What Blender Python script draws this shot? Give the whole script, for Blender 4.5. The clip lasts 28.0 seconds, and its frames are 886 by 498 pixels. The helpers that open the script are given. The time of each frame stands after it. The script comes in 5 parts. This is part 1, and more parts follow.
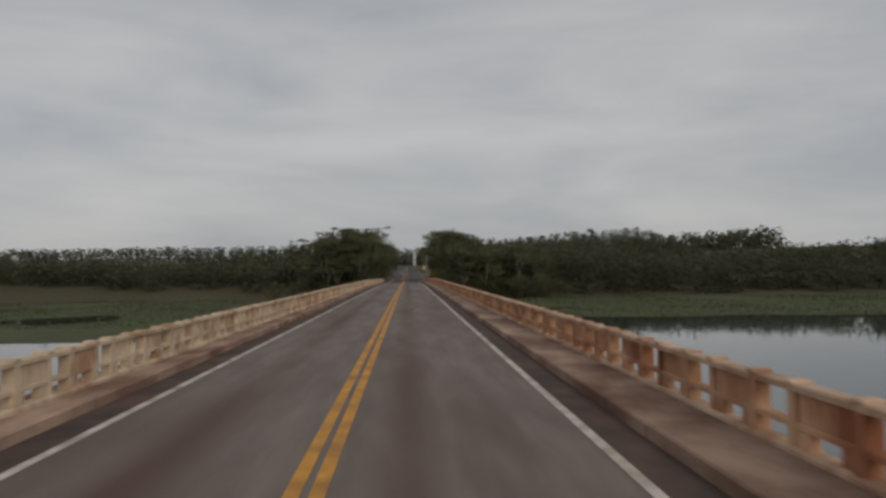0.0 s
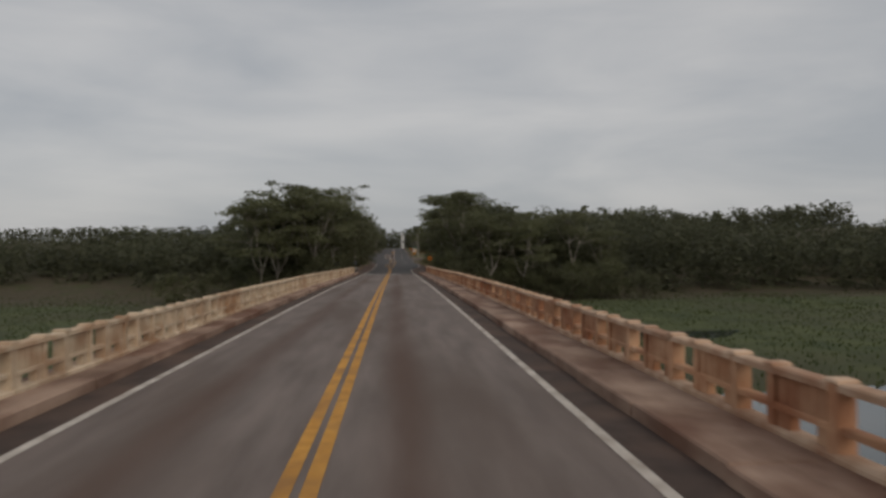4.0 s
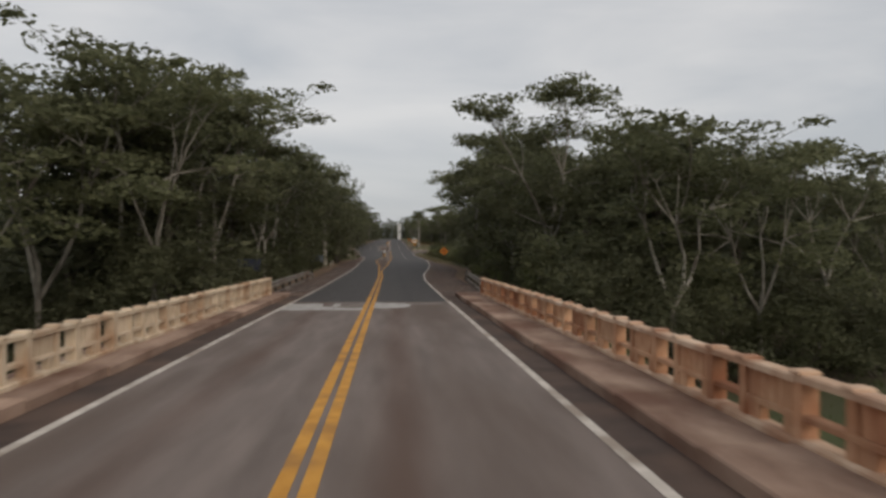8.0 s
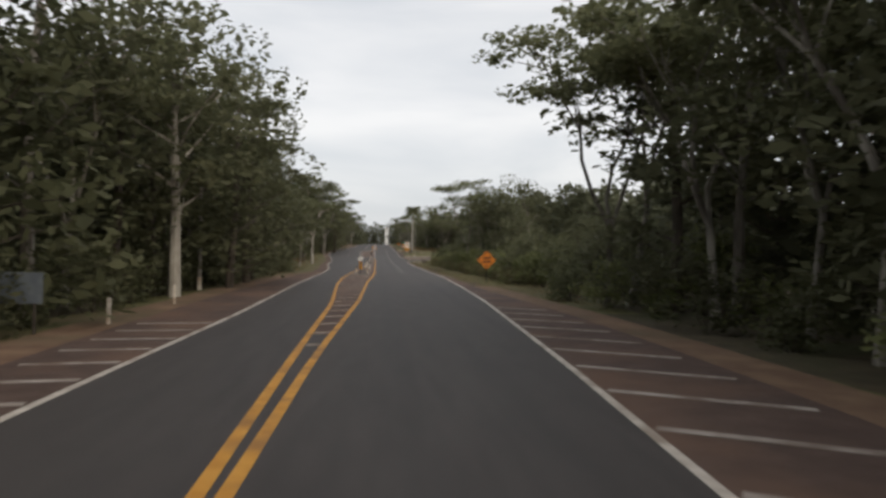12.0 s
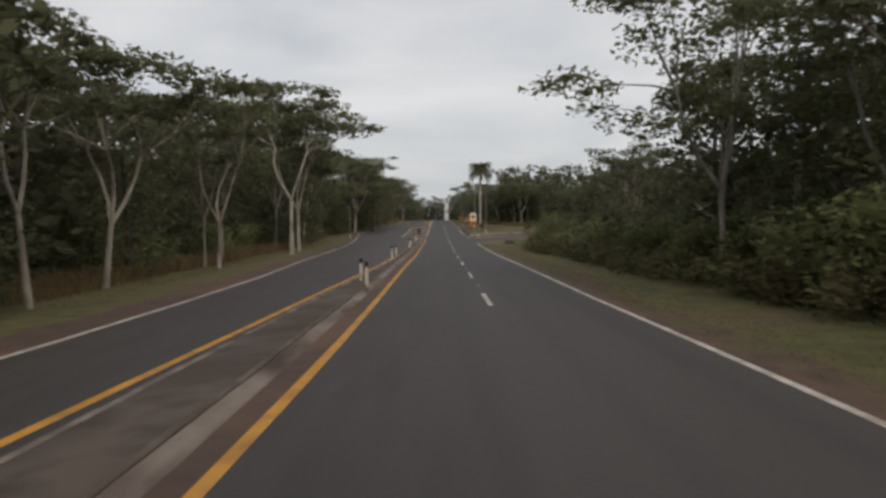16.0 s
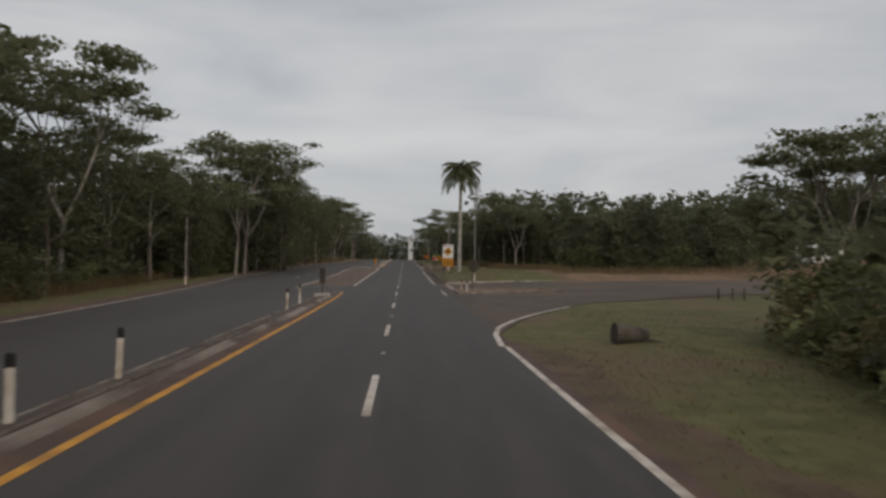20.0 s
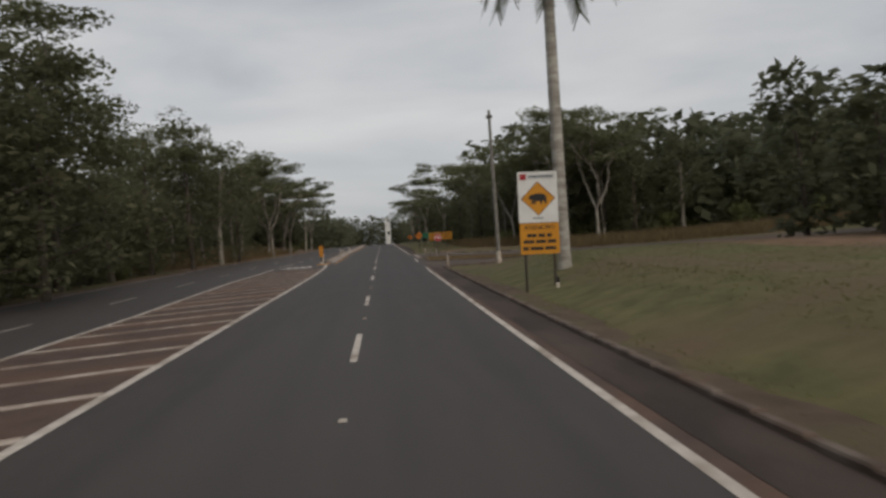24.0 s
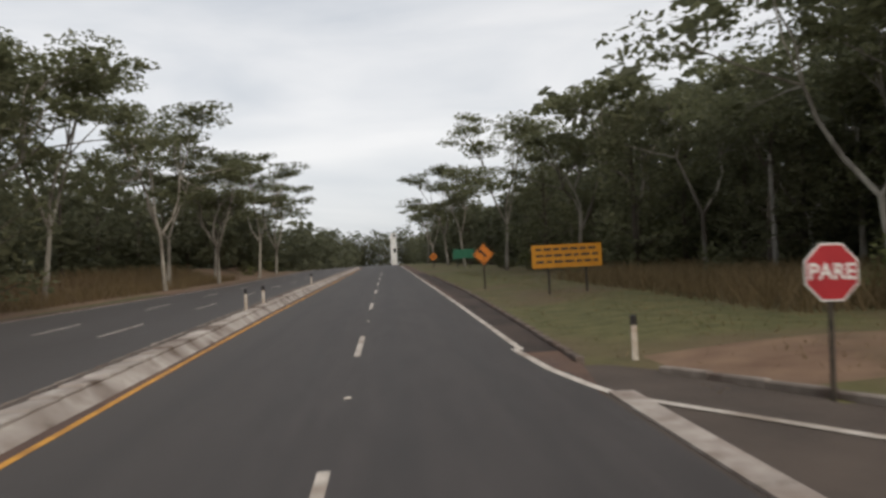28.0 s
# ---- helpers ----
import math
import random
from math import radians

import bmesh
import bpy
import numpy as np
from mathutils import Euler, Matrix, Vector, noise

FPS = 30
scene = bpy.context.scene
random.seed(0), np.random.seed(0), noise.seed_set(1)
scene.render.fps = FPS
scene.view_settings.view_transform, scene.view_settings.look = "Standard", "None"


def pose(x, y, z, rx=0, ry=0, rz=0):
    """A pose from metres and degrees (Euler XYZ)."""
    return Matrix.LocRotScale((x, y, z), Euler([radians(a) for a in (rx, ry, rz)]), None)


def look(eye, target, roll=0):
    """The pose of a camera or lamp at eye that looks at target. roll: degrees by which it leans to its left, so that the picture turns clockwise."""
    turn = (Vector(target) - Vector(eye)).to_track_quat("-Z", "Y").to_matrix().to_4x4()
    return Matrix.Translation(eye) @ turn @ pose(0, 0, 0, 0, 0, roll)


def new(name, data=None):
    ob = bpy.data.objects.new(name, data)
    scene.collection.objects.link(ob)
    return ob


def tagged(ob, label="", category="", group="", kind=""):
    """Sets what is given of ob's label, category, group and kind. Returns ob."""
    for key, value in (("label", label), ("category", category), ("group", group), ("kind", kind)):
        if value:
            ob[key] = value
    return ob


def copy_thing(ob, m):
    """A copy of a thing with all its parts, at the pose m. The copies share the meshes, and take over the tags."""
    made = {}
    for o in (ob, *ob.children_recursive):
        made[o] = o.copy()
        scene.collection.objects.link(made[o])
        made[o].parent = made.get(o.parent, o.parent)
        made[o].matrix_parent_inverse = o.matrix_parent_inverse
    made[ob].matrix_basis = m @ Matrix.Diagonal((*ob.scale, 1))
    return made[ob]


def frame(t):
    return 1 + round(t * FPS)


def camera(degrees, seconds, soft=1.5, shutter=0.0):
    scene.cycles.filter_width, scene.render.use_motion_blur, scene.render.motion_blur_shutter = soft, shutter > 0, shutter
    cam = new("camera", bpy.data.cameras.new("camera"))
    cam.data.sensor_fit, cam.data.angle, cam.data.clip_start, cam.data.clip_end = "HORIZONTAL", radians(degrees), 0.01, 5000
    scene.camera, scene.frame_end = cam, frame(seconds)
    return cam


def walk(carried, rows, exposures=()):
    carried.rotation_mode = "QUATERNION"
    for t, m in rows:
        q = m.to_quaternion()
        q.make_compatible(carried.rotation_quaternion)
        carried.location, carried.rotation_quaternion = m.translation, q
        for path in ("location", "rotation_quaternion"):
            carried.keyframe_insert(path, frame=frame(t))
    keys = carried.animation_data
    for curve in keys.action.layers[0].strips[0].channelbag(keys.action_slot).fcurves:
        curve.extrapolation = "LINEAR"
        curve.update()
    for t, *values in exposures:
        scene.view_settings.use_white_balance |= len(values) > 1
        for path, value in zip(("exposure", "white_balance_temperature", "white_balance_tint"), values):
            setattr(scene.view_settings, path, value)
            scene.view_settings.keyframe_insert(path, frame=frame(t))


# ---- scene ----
cam = camera(62.0, 28.0, soft=3.0, shutter=0.2)
ROWS = (
    (0.0, 1.046, 0.000, 2.250, 91.650, 0.628, -2.711),
    (0.5, 1.081, 8.620, 2.263, 91.840, 0.191, 0.612),
    (1.0, 1.077, 17.180, 2.235, 91.649, 0.374, 0.825),
    (1.5, 1.073, 25.720, 2.217, 91.028, 0.975, 0.165),
    (2.0, 1.019, 34.231, 2.188, 89.827, 1.297, -1.235),
    (2.5, 1.015, 42.761, 2.221, 89.265, 1.239, -2.992),
    (3.0, 1.012, 51.371, 2.215, 89.773, 1.040, -3.199),
    (3.5, 0.951, 59.931, 2.265, 90.078, 0.809, -3.412),
    (5.5, 0.954, 93.041, 2.245, 91.946, -0.857, -4.146),
    (6.0, 0.942, 101.911, 2.306, 92.471, -1.238, -4.099),
    (6.5, 0.927, 110.793, 2.258, 91.534, -1.065, -4.025),
    (7.0, 0.913, 119.215, 2.200, 90.657, -1.493, -3.801),
    (7.5, 0.897, 127.701, 2.129, 89.241, -0.141, -3.874),
    (8.0, 0.891, 136.086, 2.027, 89.724, -0.178, -4.017),
    (8.5, 0.918, 144.498, 2.037, 89.781, 0.222, -3.833),
    (9.0, 0.926, 152.850, 1.967, 89.599, -0.098, -3.518),
    (9.5, 0.891, 161.712, 1.821, 90.170, -0.563, -3.465),
    (10.0, 0.886, 170.955, 1.846, 90.511, -0.758, -3.743),
    (10.5, 0.955, 179.642, 1.739, 90.257, -0.019, -4.780),
    (11.0, 1.065, 188.310, 1.481, 88.463, -0.661, -5.447),
    (11.5, 1.120, 197.326, 1.589, 90.012, -0.585, -5.393),
    (12.0, 1.226, 206.082, 1.506, 90.321, -1.120, -5.049),
    (12.5, 1.357, 214.246, 1.563, 88.064, -0.192, -4.690),
    (14.5, 1.870, 251.664, 1.401, 92.009, 1.598, -3.176),
    (15.0, 2.181, 260.078, 1.428, 92.283, -0.005, -1.727),
    (15.5, 2.527, 268.770, 1.318, 89.292, 0.639, -0.574),
    (16.0, 2.843, 277.282, 1.297, 88.440, 0.523, -0.290),
    (16.5, 3.144, 286.142, 1.258, 89.142, 1.144, -0.272),
    (17.0, 3.395, 294.912, 1.359, 90.564, 1.185, -0.193),
    (17.5, 3.615, 303.807, 1.359, 90.586, 0.964, -0.098),
    (18.0, 3.824, 312.543, 1.369, 90.328, 1.064, -0.442),
    (18.5, 4.089, 320.924, 1.415, 90.400, -2.436, -1.716),
    (19.0, 4.374, 329.496, 1.311, 91.242, -4.967, -2.400),
    (19.5, 4.634, 338.273, 1.346, 91.651, -1.001, -2.595),
    (20.0, 4.843, 347.461, 1.390, 91.691, -0.906, -2.980),
    (20.5, 4.946, 356.536, 1.404, 91.222, 2.120, -3.168),
    (21.0, 4.989, 365.662, 1.478, 90.873, 2.345, -3.216),
    (21.5, 5.033, 374.757, 1.671, 90.340, 2.323, -3.150),
    (22.0, 5.046, 383.783, 1.794, 89.757, 2.761, -3.194),
    (22.5, 5.031, 392.747, 1.908, 89.067, 3.793, -3.118),
    (24.5, 4.948, 429.271, 2.533, 90.288, 4.628, -5.462),
    (25.0, 4.892, 437.974, 2.746, 88.918, 5.879, -5.666),
    (25.5, 4.874, 446.747, 3.001, 89.103, 5.443, -5.537),
    (26.0, 4.895, 455.399, 3.226, 89.727, 5.467, -5.437),
    (26.5, 4.951, 464.391, 3.436, 90.806, 5.825, -4.794),
    (27.0, 5.018, 473.052, 3.676, 91.605, 4.584, -4.541),
    (27.5, 5.036, 481.331, 3.751, 91.143, 4.795, -4.361),
    (28.0, 5.055, 489.641, 4.067, 91.660, 2.936, -4.302),
)
EXPOSURES = ((0, -0.08), (6.5, 0.04), (8.0, 0.36), (9.0, 0.60), (10.0, 0.73), (12.5, 0.80), (14.5, 0.52), (16.0, 0.48), (18.0, 0.31), (20.0, 0.19), (21.0, 0.11), (22.5, 0.17), (24.5, 0.27), (26.0, 0.50), (28.0, 0.77))
walk(cam, [(r[0], pose(*r[1:])) for r in ROWS], EXPOSURES)

# ---- sky and light ----
world = bpy.data.worlds.new("overcast_sky")
scene.world = world
world.use_nodes = True
wn, wl = world.node_tree.nodes, world.node_tree.links
wn.clear()
sky = wn.new("ShaderNodeTexSky")
sky.sky_type, sky.sun_disc = "NISHITA", False
sky.sun_elevation, sky.sun_rotation = radians(33), radians(153)
sky.air_density, sky.dust_density = 1.0, 3.0
ctc, cmap = wn.new("ShaderNodeTexCoord"), wn.new("ShaderNodeMapping")
cmap.inputs["Scale"].default_value = (1.0, 1.0, 4.2)
wl.new(ctc.outputs["Generated"], cmap.inputs["Vector"])
cloud = wn.new("ShaderNodeTexNoise")
cloud.inputs["Scale"].default_value, cloud.inputs["Detail"].default_value = 2.3, 7.0
cloud.inputs["Roughness"].default_value, cloud.inputs["Distortion"].default_value = 0.5, 0.35
wl.new(cmap.outputs["Vector"], cloud.inputs["Vector"])
cramp = wn.new("ShaderNodeValToRGB")
cramp.color_ramp.elements[0].position, cramp.color_ramp.elements[0].color = 0.34, (3.90, 4.03, 4.21, 1)
cramp.color_ramp.elements[1].position, cramp.color_ramp.elements[1].color = 0.66, (5.58, 5.49, 5.42, 1)
smix = wn.new("ShaderNodeMixRGB")
smix.inputs[0].default_value = 0.90
bg = wn.new("ShaderNodeBackground")
bg.inputs["Strength"].default_value = 0.10
wout = wn.new("ShaderNodeOutputWorld")
wl.new(cloud.outputs["Fac"], cramp.inputs["Fac"])
wl.new(sky.outputs["Color"], smix.inputs[1])
wl.new(cramp.outputs["Color"], smix.inputs[2])
wl.new(smix.outputs["Color"], bg.inputs["Color"])
wl.new(bg.outputs["Background"], wout.inputs["Surface"])
sun_data = bpy.data.lights.new("sun", "SUN")
sun_data.energy, sun_data.angle, sun_data.color = 0.85, radians(40), (1.0, 0.88, 0.74)
sun = new("sun", sun_data)
sun.matrix_world = look((50, -100, 72), (0, 0, 0))

# ---- materials ----
def mat(name, c1, c2, scale=4.0, rough=0.85, bump=0.15, fine=40.0, metal=0.0, stain=None, stain_scale=0.25, spec=0.35, stretch=(1, 1, 1), vary=0.0, tracks=None):
    m = bpy.data.materials.new(name)
    m.use_nodes = True
    n, l = m.node_tree.nodes, m.node_tree.links
    b = n["Principled BSDF"]
    tc = n.new("ShaderNodeTexCoord")
    mp = n.new("ShaderNodeMapping")
    mp.inputs["Scale"].default_value = stretch
    where = n.new("ShaderNodeNewGeometry")
    l.new(where.outputs["Position"], mp.inputs["Vector"])
    big = n.new("ShaderNodeTexNoise")
    big.inputs["Scale"].default_value, big.inputs["Detail"].default_value = scale, 6.0
    l.new(mp.outputs["Vector"], big.inputs["Vector"])
    ramp = n.new("ShaderNodeValToRGB")
    ramp.color_ramp.elements[0].position, ramp.color_ramp.elements[1].position = 0.32, 0.68
    ramp.color_ramp.elements[0].color, ramp.color_ramp.elements[1].color = (*c1, 1), (*c2, 1)
    l.new(big.outputs["Fac"], ramp.inputs["Fac"])
    out = ramp.outputs["Color"]
    if stain:
        st = n.new("ShaderNodeTexNoise")
        st.inputs["Scale"].default_value, st.inputs["Detail"].default_value = stain_scale, 5.0
        l.new(mp.outputs["Vector"], st.inputs["Vector"])
        sr = n.new("ShaderNodeValToRGB")
        sr.color_ramp.elements[0].position, sr.color_ramp.elements[1].position = 0.46, 0.66
        l.new(st.outputs["Fac"], sr.inputs["Fac"])
        mx = n.new("ShaderNodeMixRGB")
        mx.inputs[2].default_value = (*stain, 1)
        l.new(sr.outputs["Color"], mx.inputs[0])
        l.new(out, mx.inputs[1])
        out = mx.outputs["Color"]
    if tracks:
        centres, half, colour, amount = tracks
        sep, total = n.new("ShaderNodeSeparateXYZ"), None
        l.new(tc.outputs["Object"], sep.inputs["Vector"])
        wob = n.new("ShaderNodeTexNoise")
        wob.inputs["Scale"].default_value, wob.inputs["Detail"].default_value = 0.5, 3.0
        l.new(mp.outputs["Vector"], wob.inputs["Vector"])
        for c in centres:
            d = n.new("ShaderNodeMath")
            d.operation = "SUBTRACT"
            d.inputs[1].default_value = c
            l.new(sep.outputs["X"], d.inputs[0])
            ab = n.new("ShaderNodeMath")
            ab.operation = "ABSOLUTE"
            l.new(d.outputs[0], ab.inputs[0])
            mr = n.new("ShaderNodeMapRange")
            mr.interpolation_type = "SMOOTHSTEP"
            mr.inputs["From Min"].default_value, mr.inputs["From Max"].default_value = half, 0.0
            l.new(ab.outputs[0], mr.inputs["Value"])
            if total is None:
                total = mr.outputs["Result"]
            else:
                ad = n.new("ShaderNodeMath")
                ad.operation = "ADD"
                l.new(total, ad.inputs[0])
                l.new(mr.outputs["Result"], ad.inputs[1])
                total = ad.outputs[0]
        mu = n.new("ShaderNodeMath")
        mu.operation = "MULTIPLY"
        l.new(total, mu.inputs[0])
        wr = n.new("ShaderNodeMapRange")
        wr.inputs["From Min"].default_value, wr.inputs["From Max"].default_value = 0.3, 0.7
        wr.inputs["To Min"].default_value, wr.inputs["To Max"].default_value = 0.25 * amount, amount
        l.new(wob.outputs["Fac"], wr.inputs["Value"])
        l.new(wr.outputs["Result"], mu.inputs[1])
        mx = n.new("ShaderNodeMixRGB")
        mx.use_clamp = True
        mx.inputs[2].default_value = (*colour, 1)
        l.new(mu.outputs[0], mx.inputs[0])
        l.new(out, mx.inputs[1])
        out = mx.outputs["Color"]
    if vary:
        oi = n.new("ShaderNodeObjectInfo")
        hs = n.new("ShaderNodeHueSaturation")
        mr = n.new("ShaderNodeMapRange")
        mr.inputs["To Min"].default_value, mr.inputs["To Max"].default_value = 1 - vary, 1 + vary
        l.new(oi.outputs["Random"], mr.inputs["Value"])
        l.new(mr.outputs["Result"], hs.inputs["Value"])
        l.new(out, hs.inputs["Color"])
        out = hs.outputs["Color"]
    l.new(out, b.inputs["Base Color"])
    b.inputs["Roughness"].default_value, b.inputs["Metallic"].default_value = rough, metal
    b.inputs["Specular IOR Level"].default_value = spec
    if bump:
        fn = n.new("ShaderNodeTexNoise")
        fn.inputs["Scale"].default_value, fn.inputs["Detail"].default_value = fine, 4.0
        l.new(tc.outputs["Object"], fn.inputs["Vector"])
        bp = n.new("ShaderNodeBump")
        bp.inputs["Strength"].default_value, bp.inputs["Distance"].default_value = bump, 0.02
        l.new(fn.outputs["Fac"], bp.inputs["Height"])
        l.new(bp.outputs["Normal"], b.inputs["Normal"])
    return m


def leaf_mat(name, c1, c2, vary=0.25):
    m = bpy.data.materials.new(name)
    m.use_nodes = True
    n, l = m.node_tree.nodes, m.node_tree.links
    b = n["Principled BSDF"]
    geo, oi = n.new("ShaderNodeNewGeometry"), n.new("ShaderNodeObjectInfo")
    ramp = n.new("ShaderNodeValToRGB")
    ramp.color_ramp.elements[0].color, ramp.color_ramp.elements[1].color = (*c1, 1), (*c2, 1)
    l.new(geo.outputs["Random Per Island"], ramp.inputs["Fac"])
    hs, mr = n.new("ShaderNodeHueSaturation"), n.new("ShaderNodeMapRange")
    mr.inputs["To Min"].default_value, mr.inputs["To Max"].default_value = 1 - vary, 1 + vary
    l.new(oi.outputs["Random"], mr.inputs["Value"])
    l.new(mr.outputs["Result"], hs.inputs["Value"])
    l.new(ramp.outputs["Color"], hs.inputs["Color"])
    l.new(hs.outputs["Color"], b.inputs["Base Color"])
    b.inputs["Roughness"].default_value = 0.65
    b.inputs["Specular IOR Level"].default_value = 0.2
    tr, mx = n.new("ShaderNodeBsdfTranslucent"), n.new("ShaderNodeMixShader")
    mx.inputs[0].default_value = 0.5
    l.new(hs.outputs["Color"], tr.inputs["Color"])
    l.new(b.outputs["BSDF"], mx.inputs[1])
    l.new(tr.outputs["BSDF"], mx.inputs[2])
    l.new(mx.outputs["Shader"], n["Material Output"].inputs["Surface"])
    return m


M_ASPHALT = mat("asphalt", (0.0395, 0.0338, 0.0320), (0.0535, 0.0455, 0.0430), 3.0, 0.76, 0.35, 90, stain=(0.057, 0.050, 0.047), stain_scale=0.16, stretch=(1, 0.12, 1), tracks=((1.7, 3.4, 5.1, 6.8), 0.45, (0.031, 0.028, 0.027), 0.5), spec=0.45)
M_RED_ASPHALT = mat("dusty_shoulder_asphalt", (0.070, 0.045, 0.036), (0.104, 0.067, 0.053), 1.6, 0.9, 0.4, 70, stain=(0.132, 0.078, 0.054), stain_scale=0.3)
M_SIDE = mat("brown_grey_asphalt", (0.063, 0.049, 0.040), (0.094, 0.072, 0.058), 0.8, 0.9, 0.4, 60, stain=(0.112, 0.078, 0.056), stain_scale=0.10)
M_DECK = mat("worn_concrete_deck", (0.134, 0.106, 0.092), (0.200, 0.161, 0.142), 2.2, 0.8, 0.3, 60, stain=(0.116, 0.085, 0.069), stain_scale=0.5, stretch=(1, 0.14, 1), tracks=((-1.95, 1.05), 0.60, (0.088, 0.047, 0.031), 0.95))
M_GUTTER = mat("dirty_gutter", (0.050, 0.034, 0.028), (0.082, 0.056, 0.045), 1.5, 0.95, 0.4, 50, stain=(0.115, 0.073, 0.054), stain_scale=0.5)
M_FILL = mat("dusty_median_fill", (0.060, 0.045, 0.037), (0.138, 0.109, 0.089), 1.2, 0.95, 0.4, 40, stain=(0.062, 0.045, 0.036), stain_scale=0.6)
M_WALK = mat("stained_sidewalk_concrete", (0.19, 0.115, 0.082), (0.42, 0.295, 0.222), 1.3, 0.92, 0.5, 45, stain=(0.16, 0.082, 0.054), stain_scale=0.8, stretch=(1, 0.45, 1), vary=0.12)
M_RAIL_L = mat("weathered_cream_concrete", (0.46, 0.35, 0.24), (0.66, 0.54, 0.40), 2.5, 0.9, 0.35, 50, stain=(0.36, 0.22, 0.13), stain_scale=0.9, vary=0.10)
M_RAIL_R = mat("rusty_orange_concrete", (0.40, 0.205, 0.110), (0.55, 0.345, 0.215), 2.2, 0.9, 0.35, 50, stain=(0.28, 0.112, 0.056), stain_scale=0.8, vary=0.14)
# paler tone for the right balustrade's top rail, caps and plinth
M_RAIL_T = mat("pale_salmon_concrete", (0.44, 0.285, 0.185), (0.60, 0.44, 0.32), 2.4, 0.9, 0.35, 50, stain=(0.33, 0.17, 0.10), stain_scale=0.9, vary=0.10)
M_CONC = mat("dirty_concrete", (0.14, 0.115, 0.095), (0.29, 0.25, 0.215), 2.0, 0.9, 0.4, 45, stain=(0.085, 0.060, 0.048), stain_scale=0.8, vary=0.2)
M_KERB = mat("whitewashed_kerb", (0.26, 0.22, 0.19), (0.50, 0.46, 0.42), 1.8, 0.9, 0.4, 40, stain=(0.13, 0.095, 0.075), stain_scale=0.9, vary=0.06)
M_WHITE = mat("white_road_paint", (0.43, 0.385, 0.335), (0.62, 0.565, 0.505), 3.0, 0.75, 0.2, 80, stain=(0.30, 0.25, 0.205), stain_scale=1.2)
M_DUSTY = mat("dusty_white_road_paint", (0.26, 0.22, 0.19), (0.44, 0.39, 0.35), 2.5, 0.85, 0.2, 80, stain=(0.17, 0.125, 0.10), stain_scale=1.2)
M_YELLOW = mat("yellow_road_paint", (0.47, 0.215, 0.028), (0.62, 0.31, 0.05), 3.0, 0.75, 0.2, 80, stain=(0.33, 0.16, 0.04), stain_scale=1.0)
M_PATCH = mat("fresh_concrete_patch", (0.30, 0.28, 0.26), (0.46, 0.44, 0.42), 3.0, 0.85, 0.2, 60)
M_EARTH = mat("brown_verge_earth", (0.068, 0.046, 0.030), (0.128, 0.086, 0.055), 1.1, 0.95, 0.8, 26, stain=(0.082, 0.076, 0.032), stain_scale=0.55)
M_GRASS = mat("mown_verge_grass", (0.064, 0.068, 0.021), (0.130, 0.115, 0.045), 1.3, 0.95, 0.8, 22, stain=(0.118, 0.084, 0.046), stain_scale=0.16)
M_MEADOW = mat("wet_dark_meadow", (0.036, 0.050, 0.014), (0.074, 0.086, 0.027), 0.35, 0.95, 0.8, 6, stain=(0.058, 0.056, 0.026), stain_scale=0.05)
M_WATER = mat("still_grey_water", (0.02, 0.03, 0.03), (0.03, 0.04, 0.04), 0.1, 0.04, 0.02, 1.5, spec=0.6)
M_WOODPOLE = mat("grey_pole", (0.15, 0.14, 0.125), (0.27, 0.255, 0.23), 5.0, 0.9, 0.4, 30)
M_BARK = mat("pale_bark", (0.165, 0.148, 0.122), (0.35, 0.325, 0.28), 3.0, 0.9, 0.6, 12, stretch=(1, 1, 0.3), stain=(0.10, 0.085, 0.07), stain_scale=0.9, vary=0.2)
M_LITTER = mat("leaf_litter", (0.050, 0.040, 0.024), (0.085, 0.068, 0.038), 1.5, 0.95, 0.8, 25, stain=(0.055, 0.058, 0.022), stain_scale=0.3)
M_BANK = mat("dry_reddish_bank", (0.140, 0.083, 0.053), (0.215, 0.138, 0.088), 1.1, 0.95, 0.8, 22, stain=(0.115, 0.086, 0.048), stain_scale=0.25)
M_BARK_D = mat("dark_bark", (0.055, 0.045, 0.036), (0.12, 0.10, 0.08), 3.0, 0.95, 0.7, 12, stretch=(1, 1, 0.3))
M_LEAF = leaf_mat("dark_green_leaves", (0.110, 0.114, 0.064), (0.156, 0.159, 0.092))
M_LEAF2 = leaf_mat("olive_leaves", (0.118, 0.124, 0.066), (0.172, 0.178, 0.098))
M_LEAF3 = leaf_mat("light_green_leaves", (0.134, 0.148, 0.060), (0.214, 0.226, 0.104))
M_LEAF_FAR = leaf_mat("far_leaves", (0.106, 0.112, 0.068), (0.142, 0.147, 0.090))
M_KERB_D = mat("dirt_covered_kerb", (0.085, 0.062, 0.050), (0.18, 0.145, 0.12), 1.5, 0.95, 0.4, 40, stain=(0.11, 0.075, 0.055), stain_scale=0.8, vary=0.1)
M_KERB_M = mat("dark_stained_kerb", (0.075, 0.056, 0.046), (0.155, 0.125, 0.106), 1.4, 0.92, 0.4, 40, stain=(0.080, 0.058, 0.047), stain_scale=0.7, vary=0.03)
M_PALM = mat("smooth_pale_palm_trunk", (0.27, 0.255, 0.225), (0.46, 0.44, 0.40), 2.5, 0.85, 0.4, 14, stretch=(1, 1, 2.5), stain=(0.19, 0.17, 0.145), stain_scale=0.8)
M_MUD = mat("dark_brown_mud", (0.028, 0.020, 0.017), (0.058, 0.042, 0.034), 1.2, 0.95, 0.6, 30, stain=(0.075, 0.053, 0.042), stain_scale=0.5, stretch=(1, 0.4, 1))
